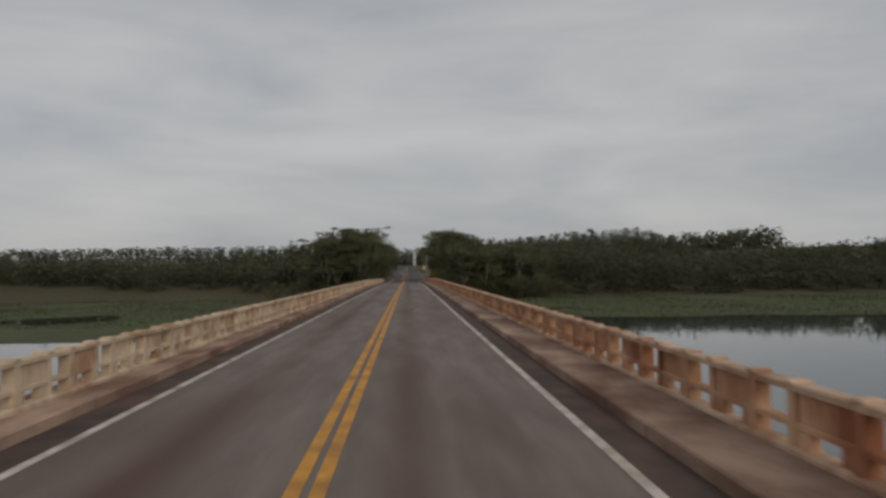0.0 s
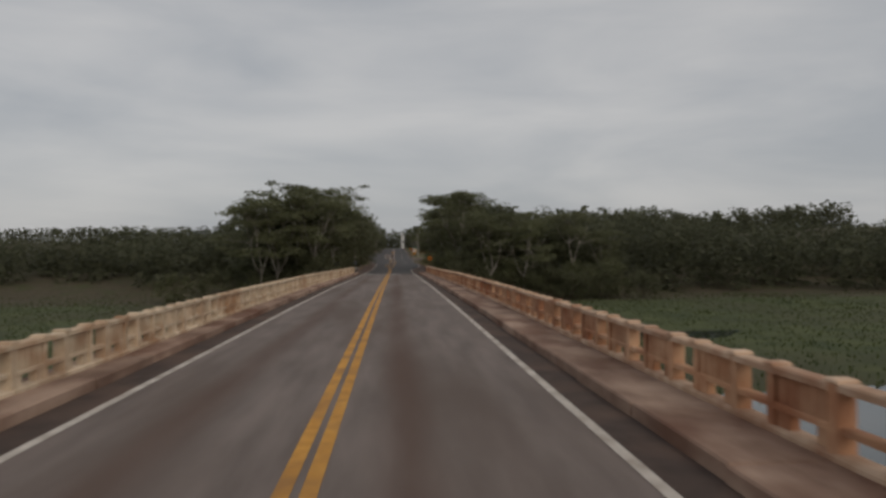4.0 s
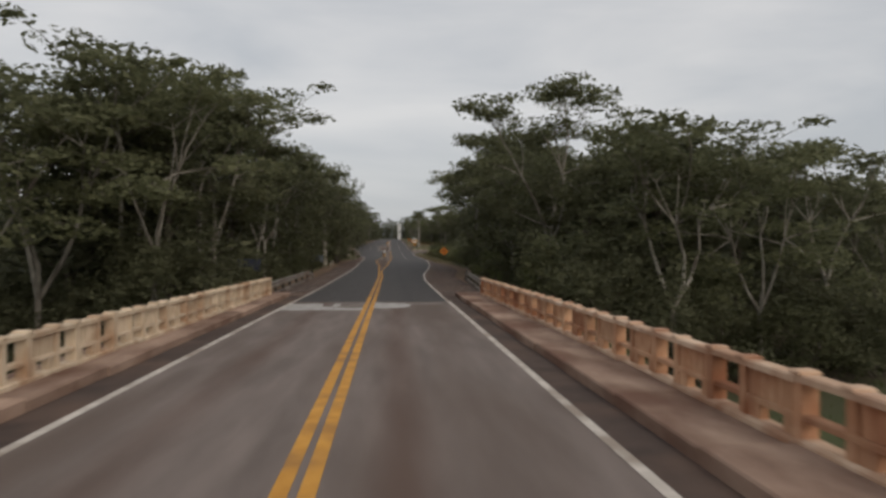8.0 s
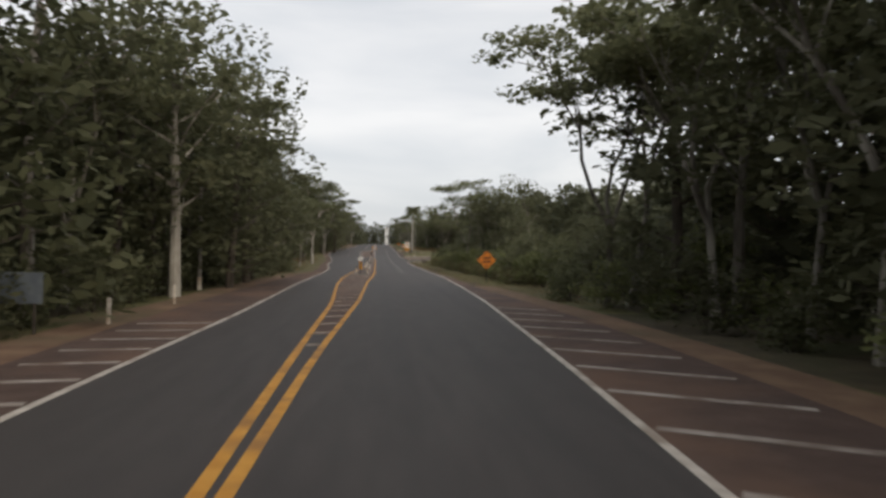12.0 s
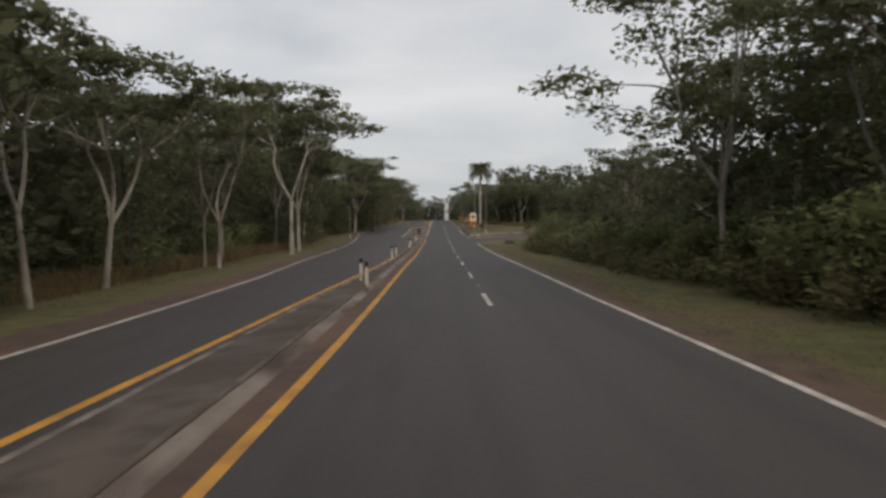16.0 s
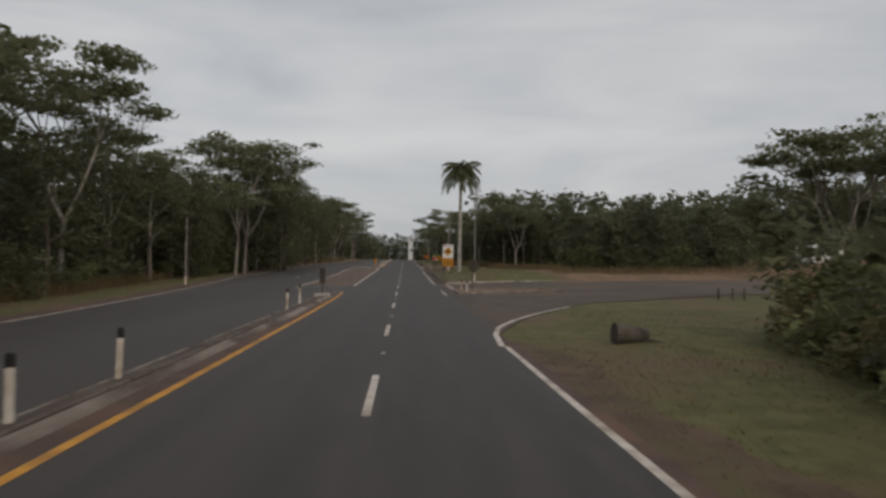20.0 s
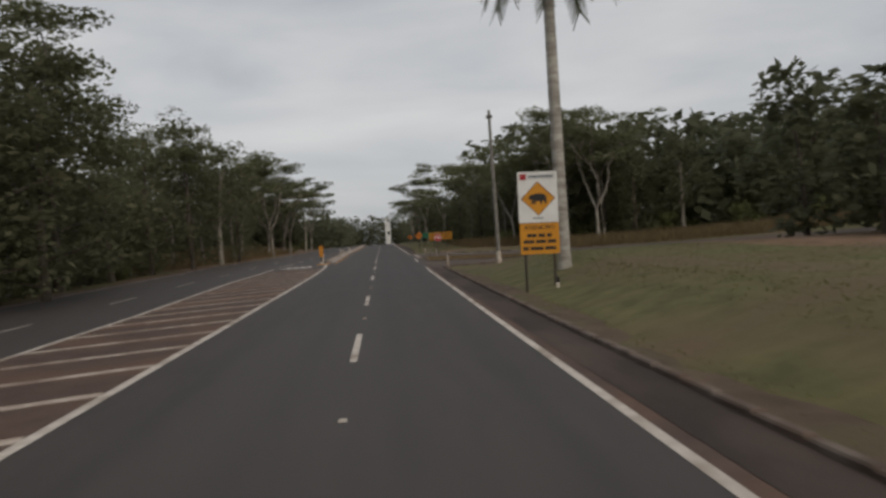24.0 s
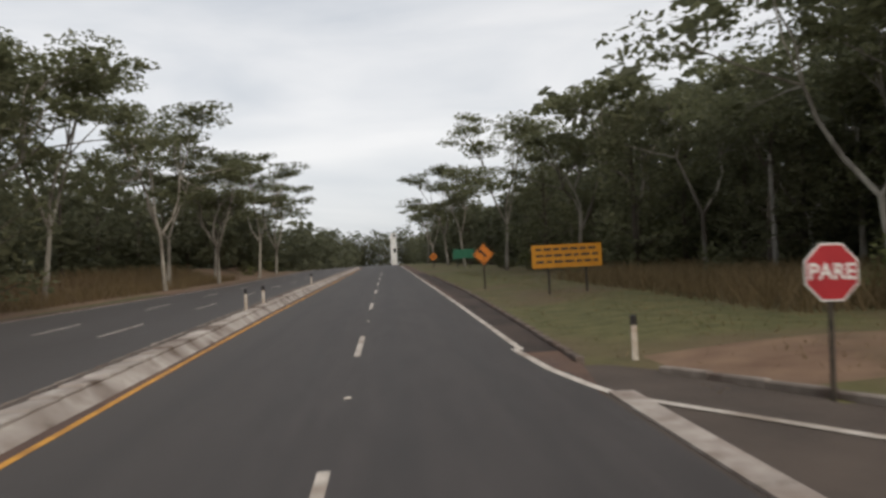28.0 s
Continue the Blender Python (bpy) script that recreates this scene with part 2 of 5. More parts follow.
M_SLOPE = mat("blotchy_mortar", (0.120, 0.093, 0.077), (0.260, 0.220, 0.190), 1.3, 0.95, 0.6, 30, stain=(0.060, 0.042, 0.033), stain_scale=1.1, stretch=(1, 0.25, 1))
M_TAN = mat("dry_orange_soil", (0.165, 0.108, 0.056), (0.275, 0.185, 0.100), 1.4, 0.95, 0.8, 25, stain=(0.12, 0.10, 0.045), stain_scale=0.35)
M_FAINT = mat("nearly_worn_road_paint", (0.13, 0.11, 0.095), (0.30, 0.26, 0.225), 2.0, 0.9, 0.3, 60, stain=(0.10, 0.078, 0.064), stain_scale=1.3)
M_HATCH = mat("warm_worn_road_paint", (0.34, 0.275, 0.22), (0.53, 0.455, 0.385), 2.5, 0.85, 0.2, 80, stain=(0.22, 0.165, 0.13), stain_scale=1.2)
M_SCRUB = leaf_mat("brownish_scrub_leaves", (0.124, 0.110, 0.058), (0.190, 0.170, 0.088))
M_DRY = leaf_mat("dry_grass_blades", (0.150, 0.112, 0.056), (0.290, 0.215, 0.118))
M_MEADOWB = leaf_mat("dark_meadow_blades", (0.046, 0.064, 0.020), (0.098, 0.115, 0.042))
M_GRASSB = leaf_mat("green_grass_blades", (0.074, 0.080, 0.026), (0.152, 0.146, 0.058))
M_SIGN_W = mat("white_sign_sheet", (0.62, 0.62, 0.60), (0.72, 0.72, 0.70), 2.0, 0.5, 0.0)
M_SIGN_Y = mat("amber_sign_sheet", (0.50, 0.205, 0.009), (0.60, 0.265, 0.013), 2.0, 0.5, 0.0)
M_SIGN_O = mat("orange_sign_sheet", (0.52, 0.155, 0.012), (0.62, 0.20, 0.02), 2.0, 0.5, 0.0)
M_STRIPE = mat("brown_orange_stripe", (0.27, 0.085, 0.010), (0.36, 0.12, 0.015), 2.0, 0.5, 0.0)
M_SIGN_R = mat("red_sign_sheet", (0.30, 0.012, 0.018), (0.38, 0.018, 0.025), 2.0, 0.5, 0.0)
M_SIGN_G = mat("green_sign_sheet", (0.02, 0.12, 0.07), (0.03, 0.16, 0.09), 2.0, 0.5, 0.0)
M_SIGN_B = mat("grey_blue_sign_back", (0.10, 0.12, 0.14), (0.16, 0.18, 0.20), 3.0, 0.6, 0.05, metal=0.3)
M_SIGN_D = mat("faded_dark_blue_sheet", (0.022, 0.028, 0.050), (0.045, 0.052, 0.078), 3.0, 0.6, 0.05)
M_BLACK = mat("black_paint", (0.010, 0.010, 0.010), (0.025, 0.022, 0.020), 6.0, 0.6, 0.0)
M_DARKSTEEL = mat("dark_steel_post", (0.04, 0.036, 0.032), (0.09, 0.075, 0.06), 6.0, 0.7, 0.2, 40, metal=0.4)
M_STEEL = mat("dull_galvanised_steel", (0.22, 0.20, 0.175), (0.36, 0.33, 0.29), 4.0, 0.6, 0.15, 40, metal=0.5, stain=(0.20, 0.12, 0.075), stain_scale=0.8)
M_POSTW = mat("dirty_white_plastic", (0.48, 0.43, 0.36), (0.66, 0.61, 0.54), 5.0, 0.7, 0.1, stain=(0.33, 0.24, 0.17), stain_scale=2.0)
M_WALLW = mat("pale_plaster", (0.50, 0.50, 0.48), (0.62, 0.62, 0.60), 1.0, 0.9, 0.2)


# ---- mesh helpers ----
class Build:
    """Collects vertices and faces of one mesh."""

    def __init__(self):
        self.v, self.f = [], []

    def quad(self, a, b, c, d):
        i = len(self.v)
        self.v += [a, b, c, d]
        self.f.append((i, i + 1, i + 2, i + 3))

    def box(self, cx, cy, z0, sx, sy, sz, bevel=0.0, m=None):
        """A box standing on z0, its upper edges chamfered by bevel."""
        x, y, b = sx / 2, sy / 2, min(bevel, sx / 3, sy / 3, sz / 2)
        rings = [(x, y, 0), (x, y, sz - b), (x - b, y - b, sz)] if b else [(x, y, 0), (x, y, sz)]
        i0 = len(self.v)
        for hx, hy, h in rings:
            for px, py in ((-hx, -hy), (hx, -hy), (hx, hy), (-hx, hy)):
                p = Vector((cx + px, cy + py, z0 + h))
                self.v.append(tuple(m @ p) if m else tuple(p))
        for k in range(len(rings) - 1):
            for j in range(4):
                a, c = i0 + 4 * k + j, i0 + 4 * k + (j + 1) % 4
                self.f.append((a, c, c + 4, a + 4))
        t = i0 + 4 * (len(rings) - 1)
        self.f += [(t, t + 1, t + 2, t + 3), (i0 + 3, i0 + 2, i0 + 1, i0)]

    def tube(self, pts, radii, sides=8, cap=True):
        """A tapered tube along points."""
        i0, n = len(self.v), len(pts)
        for k, (p, r) in enumerate(zip(pts, radii)):
            p = Vector(p)
            d = Vector(pts[min(k + 1, n - 1)]) - Vector(pts[max(k - 1, 0)])
            d = d.normalized() if d.length > 1e-6 else Vector((0, 0, 1))
            a = d.orthogonal().normalized() if abs(d.z) < 0.999 else Vector((1, 0, 0))
            a = (Vector((1, 0, 0)) - d * d.x).normalized() if abs(d.x) < 0.9 else a
            b = d.cross(a)
            for s in range(sides):
                w = 2 * math.pi * s / sides
                self.v.append(tuple(p + (a * math.cos(w) + b * math.sin(w)) * r))
        for k in range(n - 1):
            for s in range(sides):
                a, c = i0 + k * sides + s, i0 + k * sides + (s + 1) % sides
                self.f.append((a, c, c + sides, a + sides))
        if cap:
            self.f.append(tuple(i0 + s for s in range(sides))[::-1])
            self.f.append(tuple(i0 + (n - 1) * sides + s for s in range(sides)))

    def slab(self, poly, y0, y1, m=None):
        """A flat plate whose outline poly lies in x and z, from y0 to y1."""
        i0, n = len(self.v), len(poly)
        for y in (y0, y1):
            for x, z in poly:
                p = Vector((x, y, z))
                self.v.append(tuple(m @ p) if m else tuple(p))
        self.f.append(tuple(range(i0, i0 + n)))
        self.f.append(tuple(range(i0 + n, i0 + 2 * n))[::-1])
        for k in range(n):
            a, c = i0 + k, i0 + (k + 1) % n
            self.f.append((c, a, a + n, c + n))

    def mesh(self, name, material):
        me = bpy.data.meshes.new(name)
        me.from_pydata(self.v, [], self.f)
        me.materials.append(material)
        me.update()
        return me


def part(name, build, material, parent, label=""):
    ob = new(name, build.mesh(name, material) if isinstance(build, Build) else build)
    ob.parent = parent
    return tagged(ob, label)


def empty(name, m, label, category, group="", kind=""):
    ob = new(name)
    ob.matrix_basis = m
    return tagged(ob, label, category, group, kind)


def smooth(a, b, x):
    t = min(max((x - a) / (b - a), 0.0), 1.0)
    return t * t * (3 - 2 * t)


def along(points, y):
    """x of a polyline given as (x, y) points, at y."""
    return float(np.interp(y, [p[1] for p in points], [p[0] for p in points]))


# ---- the line of the road ----
LEVELS = (-0.00, 0.00, 0.01, 0.00, -0.01, 0.01, -0.01, -0.01, -0.08, -0.27, -0.43, -0.60, -0.68, -0.73, -0.75, -0.77, -0.82, -0.91, -0.90, -0.95, -0.79, -0.57, -0.27, 0.10, 0.55, 1.04, 1.56, 2.12, 2.66, 3.13, 3.59, 4.06, 4.52, 4.99, 5.45)
RIDGE = 26.0
LEVEL_Y = [-40 + 20 * k for k in range(len(LEVELS))] + [1100]


def road_z(y):
    return float(np.interp(y, LEVEL_Y, list(LEVELS) + [LEVELS[-1] + 0.012 * 460]))


LEFT_LINE = ((-3.48, -80), (-3.41, 208), (-3.54, 220), (-3.59, 232), (-4.22, 258), (-4.53, 280), (-4.78, 292), (-5.62, 312), (-7.42, 335), (-8.46, 358), (-8.99, 374), (-10.64, 396), (-12.60, 418), (-14.00, 430), (-14.60, 470), (-14.20, 505), (-11.80, 525), (-10.00, 560), (-9.40, 900))
RIGHT_LINE = ((3.48, -80), (3.48, 192), (3.94, 205), (5.15, 221), (6.36, 241), (6.99, 258), (7.50, 275), (7.64, 290), (7.75, 400), (7.71, 420), (7.86, 508), (7.80, 900))
YELLOW_L = ((-0.14, -80), (-0.14, 200), (-0.34, 212), (-0.51, 222), (-0.70, 238), (-1.54, 258), (-1.74, 272), (-1.62, 285), (-1.39, 302), (-0.83, 322), (-0.97, 398))
YELLOW_R = ((0.12, -80), (0.12, 200), (-0.10, 212), (-0.06, 222), (0.40, 240), (0.50, 262), (0.78, 275), (0.91, 290), (0.81, 320), (0.83, 337), (0.66, 392), (0.45, 402))
BRIDGE_END = 168.0
LOW = -4.4


SIDE_NEAR = (((8.0, 371.6), (9.4, 377.2), (11.3, 381.8), (15.6, 390.6), (30, 402), (60, 414), (120, 430)), ((8.0, 419.4), (9.2, 419.4), (12, 423), (17, 427.5), (30, 432), (60, 440), (120, 455)))
SIDE_FAR = (((8.0, 469.5), (8.9, 470.0), (12, 469.5), (17, 468), (30, 464), (60, 458), (120, 452)), ((8.0, 503.2), (9.4, 502.8), (13.2, 495), (18, 489), (30, 481), (60, 474), (120, 468)))


def side_z(x, y):
    return road_z(y) + 0.010 * max(x - 12, 0)


def on_side_road(x, y, margin=4.0):
    if x < 7 or x > 130:
        return 0.0
    for near, far in (SIDE_NEAR, SIDE_FAR):
        a = float(np.interp(x, [p[0] for p in near], [p[1] for p in near]))
        c = float(np.interp(x, [p[0] for p in far], [p[1] for p in far]))
        if a - margin < y < c + margin:
            return min(smooth(a - margin, a, y), 1 - smooth(c, c + margin, y))
    return 0.0


def ground(x, y):
    """Height of the ground beside the road."""
    z = road_z(y)
    if y < 215:
        edge = 6.5 + 1.5 * smooth(165, 200, y)
        side = smooth(edge, edge + 9, abs(x)) * (1 - smooth(180, 215, y))
        shore = 13.0 if x > 0 else -14.0
        low = LOW - 1.6 * (1 - smooth(60 + shore, 95 + shore, y + 0.05 * abs(x)))
        if y < BRIDGE_END - 1:
            side = max(side, 1 - smooth(BRIDGE_END - 9, BRIDGE_END - 1, y))
        base = z * (1 - side) + low * side
    else:
        base = z
    left, right = along(LEFT_LINE, y) - 2.5, along(RIGHT_LINE, y) + 2.0
    base -= 0.07
    if y > 200:
        if x < left:
            d = left - x
            base += 1.6 * smooth(4, 11, d) * smooth(505, 530, y) * (1 - smooth(640, 680, y)) - 0.25 * smooth(1, 5, d) * (1 - smooth(480, 505, y))
            base += 6.0 * smooth(40, 260, d)
        if x > right:
            d = x - right
            base += 0.18 * smooth(0.6, 3, d) * smooth(270, 300, y)
            base += 0.65 * smooth(1.0, 3.5, d) * smooth(421, 428, y) * (1 - smooth(462, 469, y))
            base += 7.5 * smooth(22, 130, d) * smooth(230, 330, y) + 5.0 * smooth(40, 200, d)
        base += 0.10 * noise.noise(Vector((x * 0.12, y * 0.12, 0))) * smooth(0.5, 4, max(left - x, x - right, 0))
    else:
        base += 0.25 * noise.noise(Vector((x * 0.05, y * 0.05, 0))) * smooth(10, 25, abs(x))
    side = on_side_road(x, y)
    return base * (1 - side) + (side_z(x, y) - 0.05) * side


# ---- ground, water, road ----
def sheet(name, xs, ys, height, material):
    v = [(x, y, height(x, y)) for y in ys for x in xs]
    n = len(xs)
    f = [(j * n + i, j * n + i + 1, (j + 1) * n + i + 1, (j + 1) * n + i) for j in range(len(ys) - 1) for i in range(n - 1)]
    me = bpy.data.meshes.new(name)
    me.from_pydata(v, [], f)
    me.materials.append(material)
    me.polygons.foreach_set("use_smooth", [True] * len(f))
    me.update()
    return me


gx = [-2500, -1200, -600, -400, -280, -200, -150, -110, -80, -60, -48, -40] + [-34 + 2 * k for k in range(35)] + [40, 48, 60, 80, 110, 150, 200, 280, 400, 600, 1200, 2500]
gy = [-2500, -1000, -400, -200, -120] + [-80 + 5 * k for k in range(90)] + [370 + 2 * k for k in range(85)] + [540 + 5 * k for k in range(30)] + [700, 740, 800, 900, 1100, 1500, 2500]
terrain = tagged(new("ground", sheet("ground", gx, gy, ground, M_GRASS)), "rough roadside ground with patchy dry grass and dirt", "ground", kind="structure")
for q in (M_LITTER, M_BANK, M_MEADOW):
    terrain.data.materials.append(q)


def soil(x, y):
    """0 grass, 1 leaf litter under the trees, 2 dry bank, 3 river meadow."""
    if y < 170:
        return 3
    dl, dr = along(LEFT_LINE, y) - x, x - along(RIGHT_LINE, y)
    if (505 < y < 640 and 2.6 < dl < 14) or (x > 21 and 424 < y < 470) or (9 < x < 26 and 499 < y < 505):
        return 2
    if (dl > 5.5 and y < 300) or dl > 8 or (dr > 5 and y < 252) or (dr > 11 and 252 < y < 360) or (x > 19 and y > 505):
        return 1
    return 0


terrain.data.polygons.foreach_set("material_index", [soil(p.center.x, p.center.y) for p in terrain.data.polygons])
me_w = Build()
me_w.quad((-1500, -1500, -4.55), (1500, -1500, -4.55), (1500, 130, -4.55), (-1500, 130, -4.55))
tagged(new("water", me_w.mesh("water", M_WATER)), "still grey river water under the bridge", "water", kind="structure")


def ribbon(left, right, y0, y1, dz, step=4.0, z=road_z, build=None):
    """A strip of road surface between two lines of x."""
    b = build or Build()
    ys = [y0] + [q for q in (step * k for k in range(int(math.floor(y0 / step)) + 1, int(math.ceil(y1 / step)))) if y0 + 0.01 < q < y1 - 0.01] + [y1]
    n = len(ys) - 1
    lx = [left if isinstance(left, (int, float)) else along(left, y) for y in ys]
    rx = [right if isinstance(right, (int, float)) else along(right, y) for y in ys]
    for k in range(n):
        b.quad((lx[k], ys[k], z(ys[k]) + dz), (rx[k], ys[k], z(ys[k]) + dz), (rx[k + 1], ys[k + 1], z(ys[k + 1]) + dz), (lx[k + 1], ys[k + 1], z(ys[k + 1]) + dz))
    return b


def shifted(points, dx):
    return tuple((p[0] + dx, p[1]) for p in points)


def line(points, y0, y1, width, dz=0.006, build=None):
    return ribbon(shifted(points, -width / 2), shifted(points, width / 2), y0, y1, dz, 4.0, build=build)


def bar(b, x0, y0, x1, y1, width, dz=0.007):
    """A painted bar from one point to another."""
    d = Vector((x1 - x0, y1 - y0))
    n = Vector((-d.y, d.x)).normalized() * width / 2
    pts = ((x0 - n.x, y0 - n.y), (x1 - n.x, y1 - n.y), (x1 + n.x, y1 + n.y), (x0 + n.x, y0 + n.y))
    b.quad(*[(px, py, road_z(py) + dz) for px, py in pts])


SHOULDER_L = ((-5.4, 160), (-5.5, 205), (-5.7, 220), (-6.1, 228), (-6.6, 246), (-6.5, 270), (-6.2, 290), (-7.0, 312), (-8.8, 335), (-10.2, 374), (-14.0, 418), (-15.4, 430), (-16.0, 505), (-13.0, 525), (-11.2, 560), (-10.6, 900))
SHOULDER_R = ((6.0, 160), (6.4, 200), (7.6, 211), (8.2, 217), (8.5, 225), (8.6, 235), (8.3, 245), (7.9, 258), (8.0, 275), (8.05, 300), (8.05, 412), (8.1, 419), (9.0, 420.5), (9.0, 470.2), (8.1, 471.4), (8.1, 502.5), (8.7, 504), (9.2, 530), (9.4, 900))
road = tagged(new("road", ribbon(LEFT_LINE, RIGHT_LINE, BRIDGE_END, 900, 0.0).mesh("road", M_ASPHALT)), "dark grey worn asphalt highway carriageways", "road", kind="structure")
for side, a, b_ in (("left", SHOULDER_L, LEFT_LINE), ("right", RIGHT_LINE, SHOULDER_R)):
    tagged(new("shoulder_" + side, ribbon(a, b_, BRIDGE_END, 900, -0.004).mesh("shoulder", M_RED_ASPHALT)), "dusty reddish asphalt shoulder", "shoulder", kind="structure")

for name, a, b_, y0, y1 in (("dirt_edge_left", shifted(SHOULDER_L, -1.5), SHOULDER_L, 172, 285), ("dirt_edge_right", SHOULDER_R, shifted(SHOULDER_R, 1.5), 172, 258)):
    tagged(new(name, ribbon(a, b_, y0, y1, -0.03).mesh(name, M_BANK)), "narrow strip of reddish bare dirt beside the shoulder", "dirt", kind="structure")



def ragged_strip(name, edge, y0, y1, width, seed, label):
    """Bare dirt along the pavement, its grassy side wavering."""
    b = Build()
    ys = np.arange(y0, y1, 0.7)
    rows = []
    for y in ys:
        fade = min(1.0, (y - y0) / 3, (y1 - y) / 3)
        w = width * (1.0 + 0.55 * noise.noise(Vector((seed, y * 0.22, 0))) + 0.35 * noise.noise(Vector((seed, y * 0.9, 4)))) * max(fade, 0.1)
        e = along(edge, y)
        rows.append([(e + w * q, y, ground(e + w * q, y) + 0.028 * (1 - 0.8 * q)) for q in (0.0, 0.35, 0.7, 1.0)])
    for p, q in zip(rows, rows[1:]):
        for k in range(3):
            b.quad(p[k], p[k + 1], q[k + 1], q[k])
    tagged(new(name, b.mesh(name, M_EARTH)), label, "dirt", kind="structure")


ragged_strip("dirt_edge_verge", SHOULDER_R, 258, 371, 1.15, 2.5, "bare brown dirt between the asphalt and the verge grass")
ragged_strip("dirt_edge_lawn", SHOULDER_R, 423, 468, 0.95, 7.5, "bare brown dirt along the front of the lawn")

for name, y0, y1 in (("junction_apron_near", 372.0, 419.2), ("junction_apron_far", 471.6, 502.4)):
    tagged(new(name, ribbon(RIGHT_LINE, shifted(SHOULDER_R, 0.02), y0, y1, 0.001).mesh(name, M_ASPHALT)), "dark asphalt running on into the side road", "road", kind="structure")

# ---- road markings ----
def marking(name, build, material, label):
    return tagged(new(name, build.mesh(name, material)), label, "road marking", kind="structure")


JOINT_END = BRIDGE_END + 1.05
b = line(LEFT_LINE, JOINT_END, 900, 0.15)
line(LEFT_LINE, -80, JOINT_END, 0.15, 0.02, build=b)
marking("edge_line_left", b, M_WHITE, "long white painted edge line, slightly worn")
b = line(RIGHT_LINE, JOINT_END, 368, 0.15)
line(RIGHT_LINE, -80, JOINT_END, 0.15, 0.02, build=b)
flare = ((7.6, 368.0), (7.85, 371.5), (8.3, 374.2), (9.3, 377.4), (11.2, 382.0), (13.4, 386.5), (15.6, 391.0))
for k in range(len(flare) - 1):
    bar(b, *flare[k], *flare[k + 1], 0.18)
for y0, y1 in ((398.5, 405.5), (417.2, 470.2), (481.0, 489.0), (505.5, 880)):
    line(RIGHT_LINE, y0, y1, 0.15, build=b)
for p, q in (((7.72, 505.6), (7.87, 502.8)), ((7.865, 502.85), (8.13, 501.1)), ((8.125, 501.15), (8.36, 500.0)), ((8.35, 500.1), (10.25, 497.2)), ((10.25, 497.2), (12.8, 493.4)), ((12.8, 493.4), (17.4, 488.4))):
    bar(b, *p, *q, 0.16)
marking("edge_line_right", b, M_WHITE, "white painted edge line bending away into the side roads")
for nm, pts in (("centre_line_left", YELLOW_L), ("centre_line_right", YELLOW_R)):
    b = line(pts, JOINT_END, 398 if nm == "centre_line_right" else 338, 0.17)
    line(pts, -80, JOINT_END, 0.17, 0.02, build=b)
    if nm == "centre_line_right":
        bar(b, 0.53, 398, 0.38, 401.0, 0.15)
        bar(b, -0.95, 397.6, 0.38, 401.0, 0.15)
        line(((0.42, 489), (0.54, 494), (0.54, 499), (0.43, 506), (0.24, 640)), 489.8, 634, 0.13, build=b)
    marking(nm, b, M_YELLOW, "solid yellow painted centre line")
marking("median_dust_near", ribbon(shifted(YELLOW_L, 0.06), shifted(YELLOW_R, -0.06), 226, 277.6, 0.003), M_RED_ASPHALT, "reddish dusty asphalt between the yellow lines")
b = Build()
y = 223.9
while y < 278.5:
    xl, xr = along(YELLOW_L, y - 0.8) + 0.1, along(YELLOW_R, y) - 0.1
    bar(b, xl, y - 0.6 * (xr - xl), xr, y, 0.24)
    y += 2.65
for y0, y1 in ((421.5, 468.5), (505.0, 570.0)):
    marking("mud_strip", ribbon(shifted(SHOULDER_R, -0.98), shifted(SHOULDER_R, -0.02), y0, y1, 0.002), M_MUD, "dark brown mud washed along the pavement's edge")
marking("median_hatching", b, M_HATCH, "dusty pale diagonal bars between the yellow lines")

# dashed lane line
DASH_Y = (298.2, 310.2, 321.9, 333.6, 347.3, 358.6, 370.6, 384.4, 397.5, 409.5, 422.0, 434.0, 445.5, 460.0, 473.0, 485.0, 493.4, 505.9, 519.5, 532.0, 544.6, 556.6, 568.6, 580.6)
lane = empty("lane_line", Matrix(), "broken white lane line of short painted dashes", "road marking", kind="structure")
stud_mesh = Build()
stud_mesh.box(0, 0, 0, 0.11, 0.10, 0.022, 0.012)
stud_mesh = stud_mesh.mesh("road_stud", M_POSTW)
for y, y_next in zip(DASH_Y, DASH_Y[1:] + (592.6,)):
    b = Build()
    bar(b, 4.3, y, 4.3, y + 4.0, 0.14)
    part("dash", b, M_WHITE, lane)
    stud = part("road_stud", stud_mesh, None, lane)
    between = (y + 4.0 + y_next) / 2 - 0.4
    stud.location = (4.34, between, road_z(between))
b = Build()
for y in [300 + 12 * k for k in range(40)]:
    lx = along(LEFT_LINE, y)
    if y > 425:
        bar(b, lx + 6.5 if y < 500 else -7.2, y, along(LEFT_LINE, y + 4) + 6.5 if y < 500 else -7.2, y + 4, 0.12)
    if y > 500:
        bar(b, -4.25, y - 2.0, -4.25, y + 2.4, 0.13)
line(((-4.4, 470), (-4.5, 492), (-4.45, 500)), 488, 499, 0.13, build=b)
marking("lane_line_opposite", b, M_WHITE, "broken white lane line on the opposite carriageway")

# hatched shoulders past the bridge
b = Build()
y = 173.1
while y < 230:
    bar(b, along(LEFT_LINE, y) - 0.15, y, along(SHOULDER_L, y) + 0.35, y - 0.4, 0.26)
    y += 1.99
y = 175.2
while y < 238:
    x0 = along(RIGHT_LINE, y) + 0.15
    x1 = along(SHOULDER_R, y - 1.2) - 0.4
    bar(b, x0, y, x1, y - 0.58 * (x1 - x0), 0.26)
    y += 2.68
marking("shoulder_hatching", b, M_DUSTY, "faded diagonal white bars on both shoulders")

